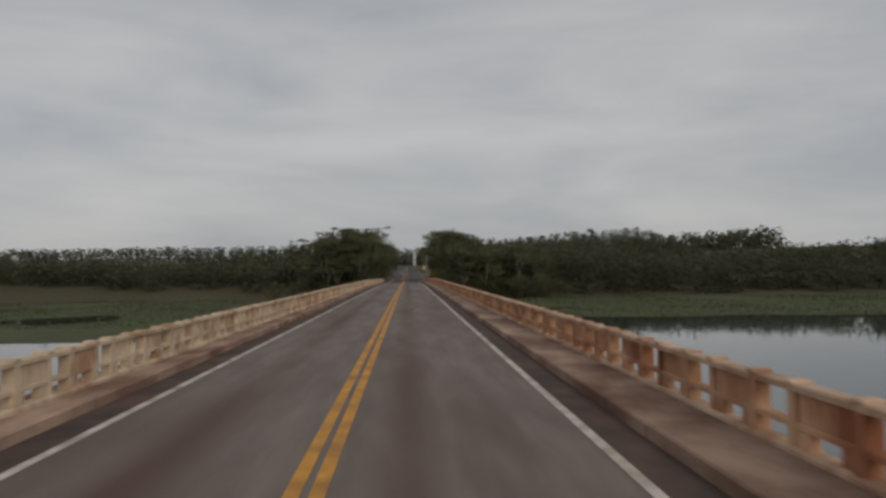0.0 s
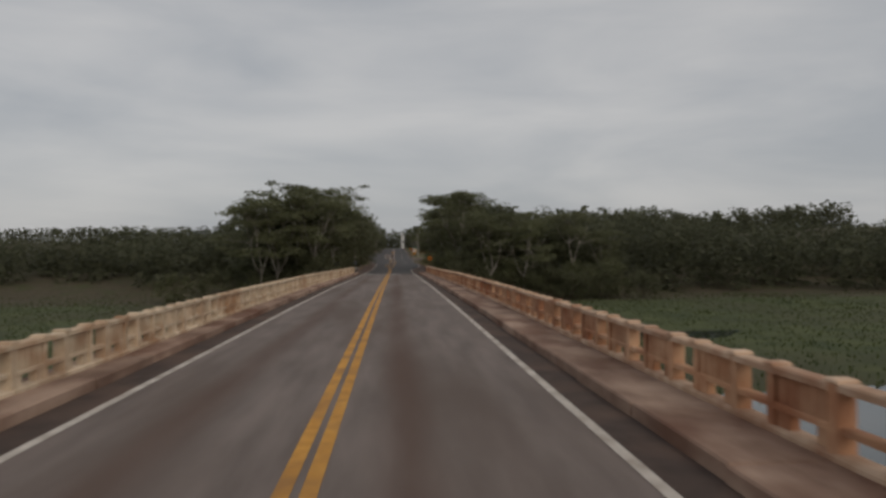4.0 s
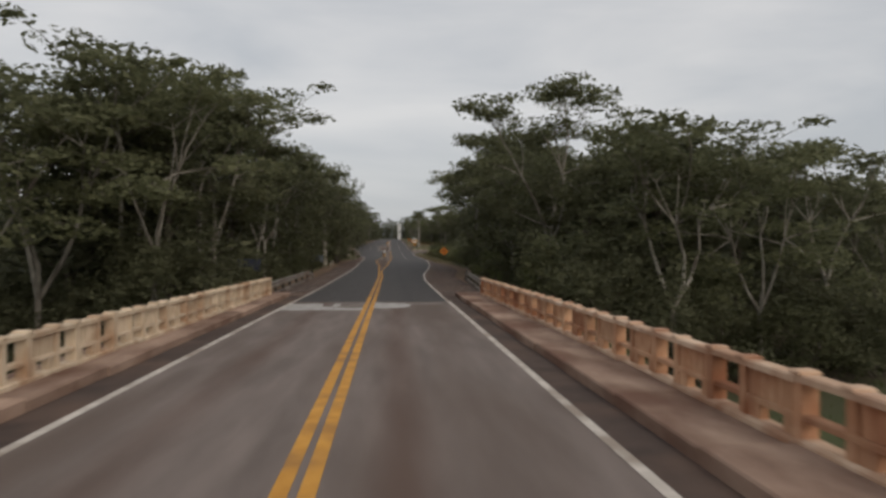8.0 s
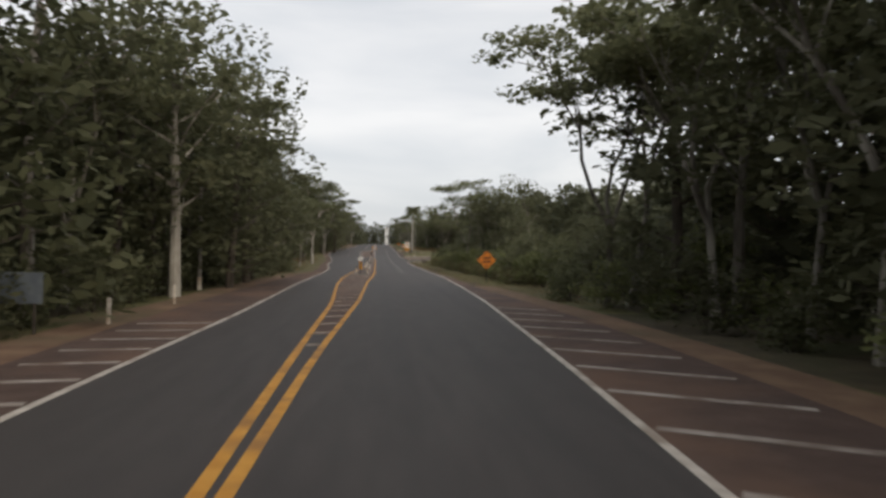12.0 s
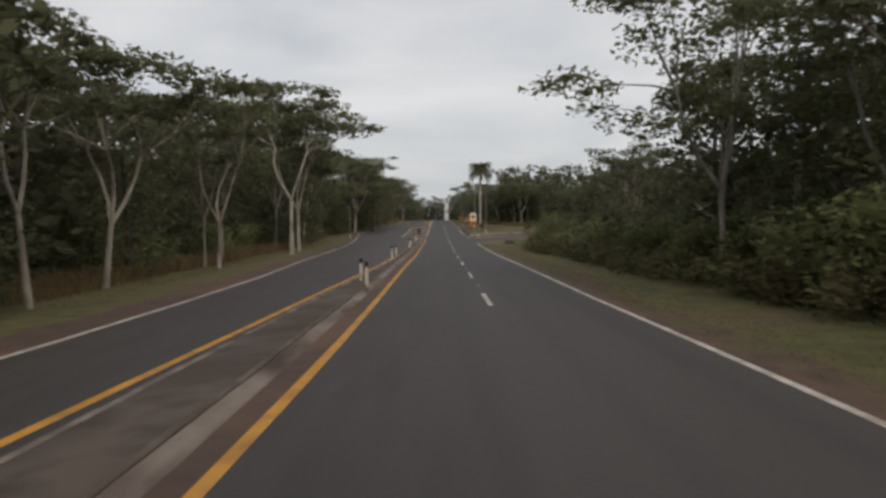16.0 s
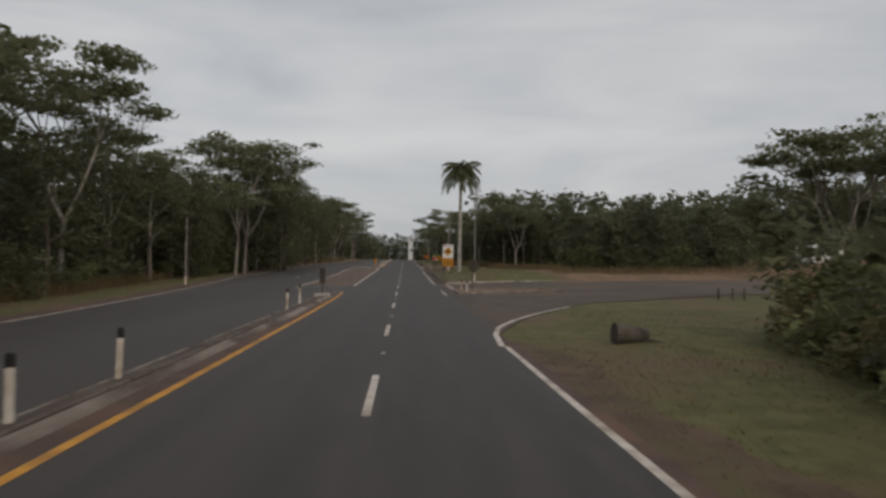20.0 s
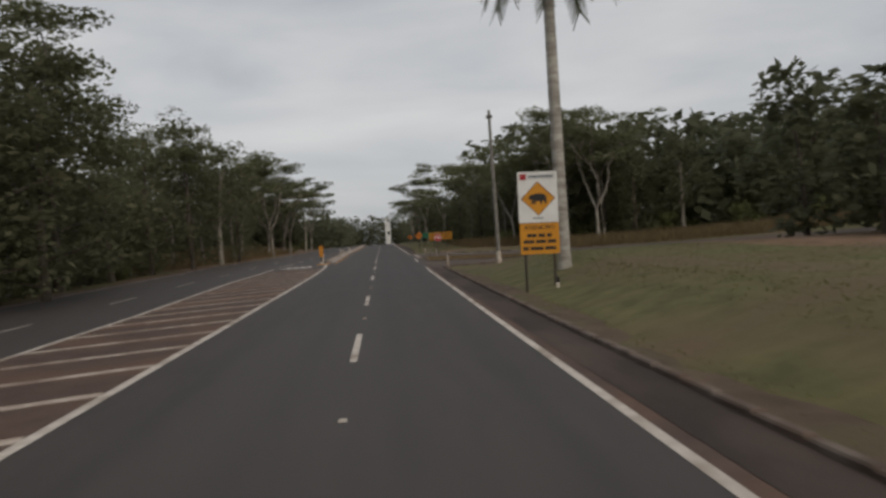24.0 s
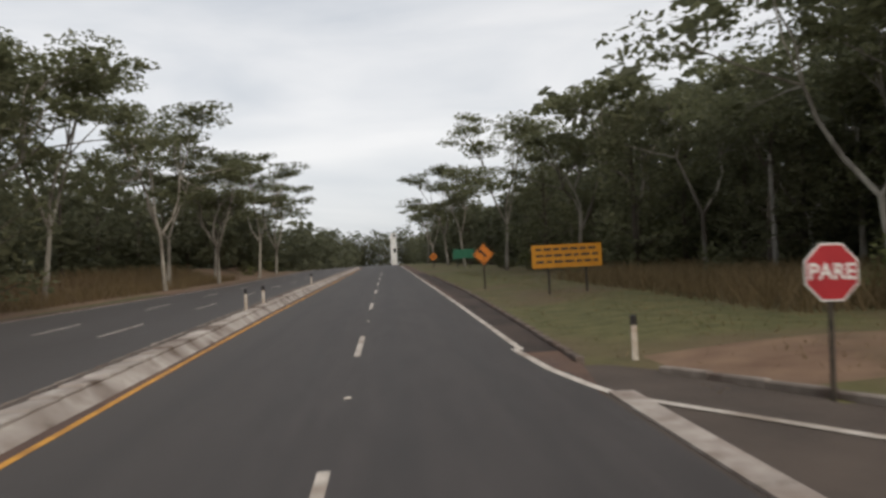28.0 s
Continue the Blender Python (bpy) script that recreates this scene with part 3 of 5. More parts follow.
# painted island of bars between the junctions
HATCH_L = ((-3.90, 407.5), (-4.16, 448), (-4.82, 468), (-4.60, 486))
HATCH_R = ((0.42, 413), (0.34, 440), (0.32, 470), (0.11, 482))
b = ribbon(((-3.8, 408), (-4.1, 448), (-4.8, 468), (-4.4, 482)), ((0.2, 413), (0.3, 440), (0.3, 470), (0.0, 482)), 412, 482, 0.004)
marking("median_dust", b, M_RED_ASPHALT, "reddish dusty asphalt inside the painted island")
b = line(HATCH_L, 407.5, 486, 0.2)
line(HATCH_R, 413, 482, 0.2, build=b)
bar(b, -3.9, 407.5, 0.25, 413, 0.16)
bar(b, 0.1, 482, -0.35, 489.4, 0.26)
marking("painted_island_outline", b, M_WHITE, "white painted outline of the hatched island")
b = Build()
y = 416.4
while y < 482:
    xl, xr = along(HATCH_L, y - 1.8) + 0.1, along(HATCH_R, y) - 0.1
    bar(b, xl, y - 0.42 * (xr - xl), xr, y, 0.34)
    y += 2.74
marking("painted_island", b, M_HATCH, "painted traffic island of long pale diagonal bars")
b = Build()
for k in range(4):
    bar(b, -3.7 + 0.62 * k, 484.4, -3.5 + 0.62 * k, 488.2, 0.3)
    bar(b, -3.5 + 0.62 * k, 488.2, -3.2 + 0.62 * k, 484.6, 0.22)
marking("lane_lettering", b, M_WHITE, "worn white lettering painted on the turning lane")

# ---- bridge ----
deck = ribbon(-3.5, 3.5, -120, BRIDGE_END - 1.6, 0.014)
bridge = empty("bridge", Matrix(), "long old concrete road bridge with open balustrades", "bridge", kind="structure")
part("deck", deck, M_DECK, bridge, "grey worn concrete deck with brown wheel tracks")
b = Build()
for x0, x1 in ((-4.3, -3.5), (3.5, 4.3)):
    ribbon(x0, x1, -120, BRIDGE_END + 6, 0.010, build=b)
part("gutter", b, M_GUTTER, bridge, "dark dirt-filled gutter strip")
for y0, y1 in [(-120 + 24 * k, -120 + 24 * k + 23.97) for k in range(12)]:
    b = Build()
    b.box(0, (y0 + y1) / 2, min(road_z(y0), road_z(y1)) - 1.1, 10.9, y1 - y0, 1.03)
    part("girder", b, M_CONC, bridge)
for y in range(-108, 160, 24):
    for x in (-3, 3):
        pb = Build()
        pb.tube([(x, y, -9), (x, y, -1)], [0.55, 0.55], 12)
        part("pier", pb, M_CONC, bridge)
for name, s in (("sidewalk_left", -1), ("sidewalk_right", 1)):
    holder = empty(name, Matrix(), "narrow raised concrete sidewalk, stained pink by dust", "sidewalk", kind="structure")
    slab_mesh = Build()
    slab_mesh.box(0, 0, 0, 1.35, 2.96, 0.26, 0.025)
    slab_mesh = slab_mesh.mesh("slab", M_WALK)
    for k in range(99):
        y = -120 + 2.98 * k
        if y < BRIDGE_END + 5:
            o = part("slab", slab_mesh, None, holder)
            o.matrix_basis = pose(s * 4.83 + random.uniform(-0.015, 0.015), y, road_z(y) - 0.06 + random.uniform(-0.014, 0.014), 0, random.uniform(-0.7, 0.7), random.uniform(-0.3, 0.3))


def smear(x0, x1, y0, y1, seed, label, ends=(0.0, 0.0), material=None, lift=0.018):
    """A thin trowelled patch with ragged edges, its ends square or drawn out by the lengths given."""
    b = Build()
    n = max(10, int((x1 - x0) / 0.08))

    def taper(x):
        f = 1.0
        for reach, gap in ((ends[0], x - x0), (ends[1], x1 - x)):
            if reach and gap < reach:
                f = min(f, math.sqrt(max(0.0, 1 - (1 - gap / reach) ** 2)))
        return f

    mid = (y0 + y1) / 2
    for k in range(n):
        pts = []
        for x in (x0 + (x1 - x0) * k / n, x0 + (x1 - x0) * (k + 1) / n):
            f = taper(x)
            low = 0.20 * noise.noise(Vector((x * 1.9, seed, 0))) + 0.16 * noise.noise(Vector((x * 6.1, seed, 3)))
            high = 0.20 * noise.noise(Vector((x * 1.9, seed, 9))) + 0.16 * noise.noise(Vector((x * 6.1, seed, 12)))
            pts.append(((x, mid + (y0 - mid + low) * f), (x, mid + (y1 - mid + high) * f)))
        (p, q), (r, t) = pts
        b.quad(*[(px, py, road_z(py) + lift) for px, py in (p, r, t, q)])
    part("joint_patch", b, material or M_PATCH, bridge, label)


smear(-3.44, -1.90, 164.35, 167.9, 1, "pale smeared concrete patch over the expansion joint", (0.0, 0.12))
smear(-1.98, -0.14, 164.35, 165.55, 5, "pale ragged strip of patching concrete", (0.0, 0.1))
smear(-1.95, -1.45, 165.35, 166.1, 6, "thin pale smear of patching concrete", (0.0, 0.3))
smear(-1.50, -1.22, 165.9, 167.9, 8, "narrow pale strip of patching concrete")
smear(-1.22, -0.14, 165.4, 167.8, 15, "thin grey film of patching concrete", (0.0, 0.0), M_FAINT, 0.0155)
smear(0.14, 1.72, 165.3, 168.35, 3, "pale rounded concrete patch over the expansion joint", (0.0, 0.9))
smear(1.5, 3.4, 167.3, 168.2, 12, "thin grey film of patching concrete", (0.3, 0.6), M_FAINT, 0.0155)
b = ribbon(-3.5, 3.5, BRIDGE_END - 2.2, BRIDGE_END + 1.0, 0.012)
part("joint", b, M_DECK, bridge)

# balustrades
BAY = 2.14


def balustrade(name, x, pitch, material, top, label):
    """Open concrete railing: a fluted panel bay and an open bay between capped posts, a row of square openings below."""
    thing = empty(name, Matrix(), label, "bridge railing")
    z, inner = 0.19, (0.012 if x < 0 else -0.012)

    def block(part_name, boxes, paint):
        b = Build()
        for bx in boxes:
            b.box(*bx)
        return b.mesh(part_name, paint)

    post = block("post", [(0, 0, 0, 0.20, 0.17, 0.78, 0.015)], material)
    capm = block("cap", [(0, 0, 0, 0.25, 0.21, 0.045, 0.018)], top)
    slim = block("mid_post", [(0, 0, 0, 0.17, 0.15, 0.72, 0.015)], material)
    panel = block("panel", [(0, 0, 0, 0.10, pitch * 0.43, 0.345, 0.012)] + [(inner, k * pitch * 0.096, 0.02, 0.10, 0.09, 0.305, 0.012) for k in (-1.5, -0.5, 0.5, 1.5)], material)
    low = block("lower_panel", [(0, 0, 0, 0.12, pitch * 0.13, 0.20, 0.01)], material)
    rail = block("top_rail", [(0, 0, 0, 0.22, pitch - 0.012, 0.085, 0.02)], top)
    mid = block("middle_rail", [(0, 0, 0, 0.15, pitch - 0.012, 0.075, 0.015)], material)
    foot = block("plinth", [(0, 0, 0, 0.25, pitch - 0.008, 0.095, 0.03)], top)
    y = 171.5
    while y > -45:
        level = road_z(y) + z
        for nm, me, dy, dz in (("post", post, 0, 0), ("cap", capm, 0, 0.772), ("mid_post", slim, -pitch * 0.42, 0), ("cap", capm, -pitch * 0.42, 0.772), ("panel", panel, -pitch * 0.69, 0.345), ("lower_panel", low, -pitch * 0.52, 0.085), ("lower_panel", low, -pitch * 0.90, 0.085), ("top_rail", rail, -pitch / 2, 0.695), ("middle_rail", mid, -pitch / 2, 0.28), ("plinth", foot, -pitch / 2, 0.0)):
            o = part(nm, me, None, thing)
            o.matrix_basis = pose(x + random.uniform(-0.010, 0.010), y + dy, level + dz + random.uniform(-0.007, 0.007), 0, random.uniform(-0.7, 0.7), random.uniform(-0.4, 0.4))
        y -= pitch
    return thing


balustrade("balustrade_left", -4.88, 1.8, M_RAIL_L, M_RAIL_L, "weathered cream concrete bridge balustrade with square openings")
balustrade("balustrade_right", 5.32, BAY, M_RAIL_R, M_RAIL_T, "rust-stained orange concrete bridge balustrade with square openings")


# ---- guard rails ----
def guard_rail(name, pts, label):
    thing = empty(name, Matrix(), label, "guard rail")
    prof = ((0.0, 0.0), (0.05, 0.03), (0.05, 0.10), (0.0, 0.14), (0.0, 0.18), (0.05, 0.22), (0.05, 0.29), (0.0, 0.32))
    s = 1 if pts[0][0] < 0 else -1
    n = 14
    rows = []
    for k in range(n + 1):
        t = k / n
        y = pts[0][1] + (pts[-1][1] - pts[0][1]) * t
        x = along(pts, y)
        drop = 0.30 * smooth(0.86, 1.0, t)
        rows.append([(x + s * px, y, road_z(y) + 0.40 + pz - drop) for px, pz in prof])
    b = Build()
    for k in range(n):
        for j in range(len(prof) - 1):
            b.quad(rows[k][j], rows[k + 1][j], rows[k + 1][j + 1], rows[k][j + 1])
            b.quad(*[(p[0] - s * 0.008, p[1], p[2]) for p in (rows[k][j + 1], rows[k + 1][j + 1], rows[k + 1][j], rows[k][j])])
    part("beam", b, M_STEEL, thing, "dull grey corrugated steel beam")
    pm = Build()
    pm.box(0, 0, -0.3, 0.12, 0.15, 0.98, 0.01)
    pm = pm.mesh("guard_post", M_DARKSTEEL)
    for k in range(0, n + 1, 2):
        x, y = rows[k][0][0] - s * 0.08, rows[k][0][1]
        o = part("guard_post", pm, None, thing)
        o.location = (x, y, road_z(y))
    for k in range(n):
        b = Build()
        y0, y1 = pts[0][1] + (pts[-1][1] - pts[0][1]) * k / n, pts[0][1] + (pts[-1][1] - pts[0][1]) * (k + 1) / n
        b.box((along(pts, y0) + along(pts, y1)) / 2 - s * 0.05, (y0 + y1) / 2, road_z(y0) - 0.1, 0.3, y1 - y0 - 0.015, 0.22, 0.02)
        part("kerb_stone", b, M_CONC, thing)


guard_rail("guard_rail", ((-5.0, 172.0), (-5.35, 182), (-5.5, 197.0)), "dull steel guard rail on low posts beside the shoulder")
guard_rail("guard_rail", ((5.5, 172.0), (6.1, 180), (6.85, 195.0)), "dull steel guard rail bending down to its end")


# ---- kerbs and islands ----
def kerb_path(b, pts, w=0.16, h=0.17, z=road_z, base=-0.1):
    for (x0, y0), (x1, y1) in zip(pts, pts[1:]):
        n = max(1, int(math.hypot(x1 - x0, y1 - y0) / 1.0))
        for k in range(n):
            ax, ay = x0 + (x1 - x0) * k / n, y0 + (y1 - y0) * k / n
            bx, by = x0 + (x1 - x0) * (k + 1) / n, y0 + (y1 - y0) * (k + 1) / n
            yaw = math.degrees(math.atan2(by - ay, bx - ax))
            m = pose((ax + bx) / 2 + random.uniform(-0.015, 0.015), (ay + by) / 2, z((ay + by) / 2) + base + random.uniform(-0.004, 0.004), 0, 0, yaw)
            b.append((m, math.hypot(bx - ax, by - ay)))


KERB_MESH = {}


def kerb(parent, pts, material=None, w=0.16, h=0.27):
    """A row of separate kerb stones."""
    if material is M_KERB_D:
        h = 0.19
    material = material or M_KERB
    spots = []
    kerb_path(spots, pts, w, h)
    for m, length in spots:
        key = (round(length, 1), material.name, w)
        if key not in KERB_MESH:
            kb = Build()
            kb.box(0, 0, 0, max(round(length, 1) - 0.008, 0.2), w, h, 0.025)
            KERB_MESH[key] = kb.mesh("kerb_stone", material)
        o = part("kerb_stone", KERB_MESH[key], None, parent)
        o.matrix_basis = m


def island(name, outline, material, label, top=0.07, stones=None):
    """A raised island: a filled top and kerb stones all round."""
    thing = empty(name, Matrix(), label, "traffic island", kind="structure")
    fill = Build()
    cy = sum(p[1] for p in outline) / len(outline)
    cx = sum(p[0] for p in outline) / len(outline)
    for (x0, y0), (x1, y1) in zip(outline, outline[1:] + outline[:1]):
        n = max(1, int(abs(y1 - y0) / 4))
        for k in range(n):
            a = (x0 + (x1 - x0) * k / n, y0 + (y1 - y0) * k / n)
            c = (x0 + (x1 - x0) * (k + 1) / n, y0 + (y1 - y0) * (k + 1) / n)
            fill.v += [(a[0], a[1], road_z(a[1]) + top), (c[0], c[1], road_z(c[1]) + top), (cx, min(max(cy, 0), 900), road_z(cy) + top + 0.02)]
            fill.f.append((len(fill.v) - 3, len(fill.v) - 2, len(fill.v) - 1))
    part("fill", fill, material, thing)
    kerb(thing, outline + outline[:1], stones or M_KERB_D)
    return thing


def long_island(name, left, right, y0, y1, label, rise, wide):
    """A strip that falls from a tall kerb beside the near lane to a flush kerb beside the far one."""
    thing = empty(name, Matrix(), label, "median", kind="structure")
    fill = Build()
    ys = list(np.arange(y0, y1, 4.0)) + [y1]
    for a, c in zip(ys, ys[1:]):
        quad = [(along(left, a), a, road_z(a) + 0.035), (along(right, a), a, road_z(a) + rise - 0.03), (along(right, c), c, road_z(c) + rise - 0.03), (along(left, c), c, road_z(c) + 0.035)]
        fill.quad(*quad)
    part("fill", fill, M_FILL, thing, "dark dirt and dust between the kerbs")
    kerb(thing, [(along(left, y), y) for y in np.arange(y0, y1 + 0.1, 6.0)], M_CONC, 0.14, 0.15)
    kerb(thing, [(along(right, y) - wide / 2, y) for y in np.arange(y0, y1 + 0.1, 6.0)], M_KERB if y0 > 400 else M_KERB_M, wide, rise + 0.1)
    kerb(thing, [(along(left, y0), y0), ((along(left, y0) + along(right, y0)) / 2, y0 - 0.5), (along(right, y0), y0)], M_KERB, 0.14, 0.17)
    b = ribbon(shifted(right, 0.0), shifted(right, 0.62), y0, y1, 0.003)
    part("gutter", b, M_RED_ASPHALT, thing, "reddish dust strip beside the kerb")
    if y0 < 800:
        slope = Build()
        ys = list(np.arange(y0 + 0.2, y1, 1.0)) + [y1]
        for a, c in zip(ys, ys[1:]):
            foot = [0.27 + 0.02 * noise.noise(Vector((0, q * 0.6, 5))) for q in (a, c)]
            lip = [rise - 0.045 + 0.008 * noise.noise(Vector((0, q * 0.5, 9))) for q in (a, c)]
            slope.quad((along(right, a) - 0.02, a, road_z(a) + lip[0]), (along(right, a) + foot[0], a, road_z(a) - 0.01), (along(right, c) + foot[1], c, road_z(c) - 0.01), (along(right, c) - 0.02, c, road_z(c) + lip[1]))
        part("mortar_slope", slope, M_SLOPE if y0 < 400 else M_KERB, thing, "stained mortar slope along the kerb")
    return thing


long_island("median_island", ((-1.25, 277), (-1.12, 300), (-0.58, 322), (-0.66, 400)), ((0.22, 277), (0.12, 300), (0.02, 322), (0.02, 400)), 278.0, 395.0, "low kerbed median strip filled with dirt", 0.16, 0.10)
long_island("median_island_far", ((-1.25, 490), (-1.4, 510), (-1.75, 540), (-1.9, 640)), ((0.0, 490), (-0.05, 510), (-0.25, 540), (-0.4, 640)), 491.4, 633, "low kerbed median strip with whitewashed kerb stones", 0.28, 0.46)
b = Build()
nose = empty("median_nose", Matrix(), "rounded end of the median ringed with worn yellow paint", "median", kind="structure")
kerb(nose, [(-1.25, 491.2), (-1.15, 489.9), (-0.75, 489.3), (-0.3, 489.9), (-0.2, 491.2)], M_YELLOW, 0.18, 0.16)
b.box(-0.72, 490.4, road_z(490.4) - 0.05, 0.8, 1.5, 0.12, 0.03)
part("fill", b, M_CONC, nose)

end = empty("median_end", Matrix(), "worn whitish concrete end of the median strip", "median", kind="structure")
kerb(end, [(-0.80, 394.8), (-0.74, 396.0), (-0.40, 396.7), (-0.08, 396.0), (0.0, 394.8)], M_KERB, 0.2, 0.26)
b = Build()
b.box(-0.39, 394.9, road_z(395) - 0.05, 0.66, 2.6, 0.19, 0.03)
part("fill", b, M_KERB, end)

# side roads at both junctions
def side_road(name, bounds, label):
    b = Build()
    xs = [8.05, 9, 10, 11, 12, 13.2, 15.6, 17, 20, 25, 30, 40, 50, 60, 90, 120]
    rows = []
    for x in xs:
        a, c = [float(np.interp(x, [p[0] for p in q], [p[1] for p in q])) for q in bounds]
        rows.append([(x, a + (c - a) * t / 12, side_z(x, a + (c - a) * t / 12) - 0.012) for t in range(13)])
    for r0, r1 in zip(rows, rows[1:]):
        for t in range(12):
            b.quad(r0[t], r1[t], r1[t + 1], r0[t + 1])
    return tagged(new(name, b.mesh(name, M_SIDE)), label, "road", kind="structure")


side_road("side_road_near", SIDE_NEAR, "worn brownish asphalt side road joining the highway")
side_road("side_road_far", SIDE_FAR, "dusty brownish asphalt side road leaving the highway")
kerbs = empty("roadside_kerb", Matrix(), "low dirty concrete kerb along the grass edge", "kerb", kind="structure")
kerb(kerbs, [(8.95, 420), (8.95, 468.5), (9.6, 469.6), (13, 469.6)], M_KERB_D)
kerb(kerbs, [(8.95, 420), (11.5, 422.8), (16.5, 427.4), (22, 430)], M_KERB)
kerb(kerbs, [(8.6, 503.4), (8.9, 515), (9.2, 530), (9.3, 560)], M_KERB_D)
kerb(kerbs, [(9.6, 501.9), (13.3, 494.6), (18.0, 489.6)], M_CONC, 0.16, 0.21)
strips = empty("gutter_strip", Matrix(), "pale concrete channel strip across a side road", "gutter", kind="structure")
for x, y0, y1 in ((8.83, 406.8, 418.6), (8.40, 489.4, 500.4)):
    count = round((y1 - y0) / 2.2)
    for k in range(count):
        a, c = y0 + (y1 - y0) * k / count, y0 + (y1 - y0) * (k + 1) / count - 0.012
        b = Build()
        lo, hi = road_z(a) + 0.022 + random.uniform(0, 0.006), road_z(c) + 0.022 + random.uniform(0, 0.006)
        xa, xc = x + random.uniform(-0.012, 0.012), x + random.uniform(-0.012, 0.012)
        for p, q in ((0.20, 0.19), (0.19, -0.19), (-0.19, -0.20)):
            drop = [0.0 if abs(w) < 0.195 else 0.09 for w in (p, q)]
            b.quad((xa + p, a, lo - drop[0]), (xc + p, c, hi - drop[0]), (xc + q, c, hi - drop[1]), (xa + q, a, lo - drop[1]))
        part("slab", b, M_DUSTY, strips)
island("junction_island", [(8.75, 400.2), (13.0, 402.6), (17.5, 406.0), (16.0, 408.5), (8.75, 406.2)], M_BANK, "small kerbed junction island of bare reddish dirt", stones=M_CONC)
island("junction_island", [(8.7, 481.0), (16.0, 474.5), (17.5, 477.5), (12.0, 485.0), (8.7, 489.0)], M_TAN, "small kerbed junction island with dry dirt")
b = Build()
for k in range(3):
    bar(b, 10.2 + 0.3 * k, 413.6 - 1.2 * k, 12.6 + 0.5 * k, 414.2 - 1.2 * k, 0.35, 0.008)
for x, y, w in ((10.1, 489.3, 1.4), (10.9, 490.4, 1.1), (11.9, 489.8, 1.4), (11.8, 491.4, 0.9)):
    bar(b, x - w / 2, y, x + w / 2, y + 0.1, 0.22, 0.008)
marking("side_road_bars", b, M_FAINT, "pale worn bars painted on the side road")


# ---- roadside posts and signs ----
def stake(x, y, lean, label, dark_top=True, h=1.0, z=None, paint=None, wide=0.105):
    thing = empty("delineator_post", pose(x, y, (road_z(y) + 0.08) if z is None else z, random.uniform(-2, 2), lean, random.uniform(-8, 8)), label, "marker post", "roadside marker posts")
    b = Build()
    b.box(0, 0, -0.15, wide, wide * 0.7, h + 0.12, wide * 0.22)
    shaft = part("shaft", b, paint or M_POSTW, thing)
    if dark_top:
        b = Build()
        b.box(0, 0, h - 0.22, wide + 0.006, wide * 0.7 + 0.006, 0.20 if wide > 0.1 else 0.12, wide * 0.22)
        part("cap", b, M_BLACK, shaft, "black reflector band")
    return thing


stake(-0.88, 280.6, 0, "white marker post with black top on the median nose", h=0.82)
stake(0.2, 280.6, 3, "dirty white marker post on the median nose", False, 0.82)
stake(-0.62, 330.8, 1, "white marker post with black top on the median")
stake(-0.52, 334.6, -1, "white marker post with black top on the median")
stake(0.12, 304.8, 0, "white marker post with black top on the median", h=0.95)
stake(-0.43, 308.0, 0, "white marker post with black top on the median", h=0.95)
stake(-0.42, 357.7, 0, "white marker post with black top on the median", h=0.95)
stake(-0.46, 361.6, 1, "white marker post with black top on the median", h=0.95)
stake(-0.56, 382.0, 0, "white marker post with black top on the median", h=0.95)
stake(-0.55, 386.0, 0, "white marker post with black top on the median")
stake(9.35, 405.4, -3, "dirty white marker post with dark band on the junction island", h=0.85)
stake(9.4, 401.2, 2, "dirty white marker post with dark band on the junction island", h=0.9)
stake(9.25, 469.3, 0, "dirty white marker post at the grass corner", h=0.9, wide=0.085)
stake(9.3, 488.2, 2, "thin grimy marker post on the junction island", h=0.75, paint=M_KERB, wide=0.07)
stake(9.5, 482.0, -4, "leaning grimy marker post on the junction island", h=0.9, paint=M_KERB, wide=0.085)
stake(9.73, 503.6, 0, "dirty white marker post with dark band in dry grass", h=0.75)
stake(-1.2, 497.6, 0, "white marker post on the median")
stake(-0.7, 520.0, 0, "white marker post on the median")
stake(-0.5, 523.0, 0, "white marker post on the median")
stake(-0.6, 545.0, 0, "white marker post on the median")
stake(7.75, 202.5, 0, "short white concrete marker post beside the shoulder", False, 0.55)
stake(-6.6, 228.5, 0, "thin white marker post beside the shoulder", False, 0.7)
stake(-7.0, 237.0, 0, "thin white marker post beside the shoulder", False, 0.7)
stake(10.9, 445.3, 0, "low marker post in front of the sign", True, 0.45)


def rect(x0, x1, z0, z1):
    return [(x0, z0), (x1, z0), (x1, z1), (x0, z1)]


def ngon(n, r, cx=0.0, cz=0.0, turn=0.0):
    return [(cx + r * math.cos(turn + 2 * math.pi * k / n), cz + r * math.sin(turn + 2 * math.pi * k / n)) for k in range(n)]


def post_part(parent, x, y0, z0, z1, r=0.04, name="post", material=None):
    b = Build()
    b.tube([(x, y0, z0), (x, y0, z1)], [r, r], 10)
    return part(name, b, material or M_DARKSTEEL, parent)


def lettering(text, size, x, z, y, parent, material, name="lettering", extrude=0.004, width=None):
    cu = bpy.data.curves.new(name, "FONT")
    cu.body, cu.size, cu.align_x, cu.align_y, cu.extrude = text, size, "CENTER", "CENTER", extrude
    cu.offset = size * 0.018
    cu.materials.append(material)
    ob = new(name, cu)
    ob.parent = parent
    ob.matrix_basis = pose(x, y, z, 90, 0, 0)
    if width:
        bpy.context.view_layer.update()
        ob.scale.x = width / max(ob.dimensions.x, 1e-3)
    return ob


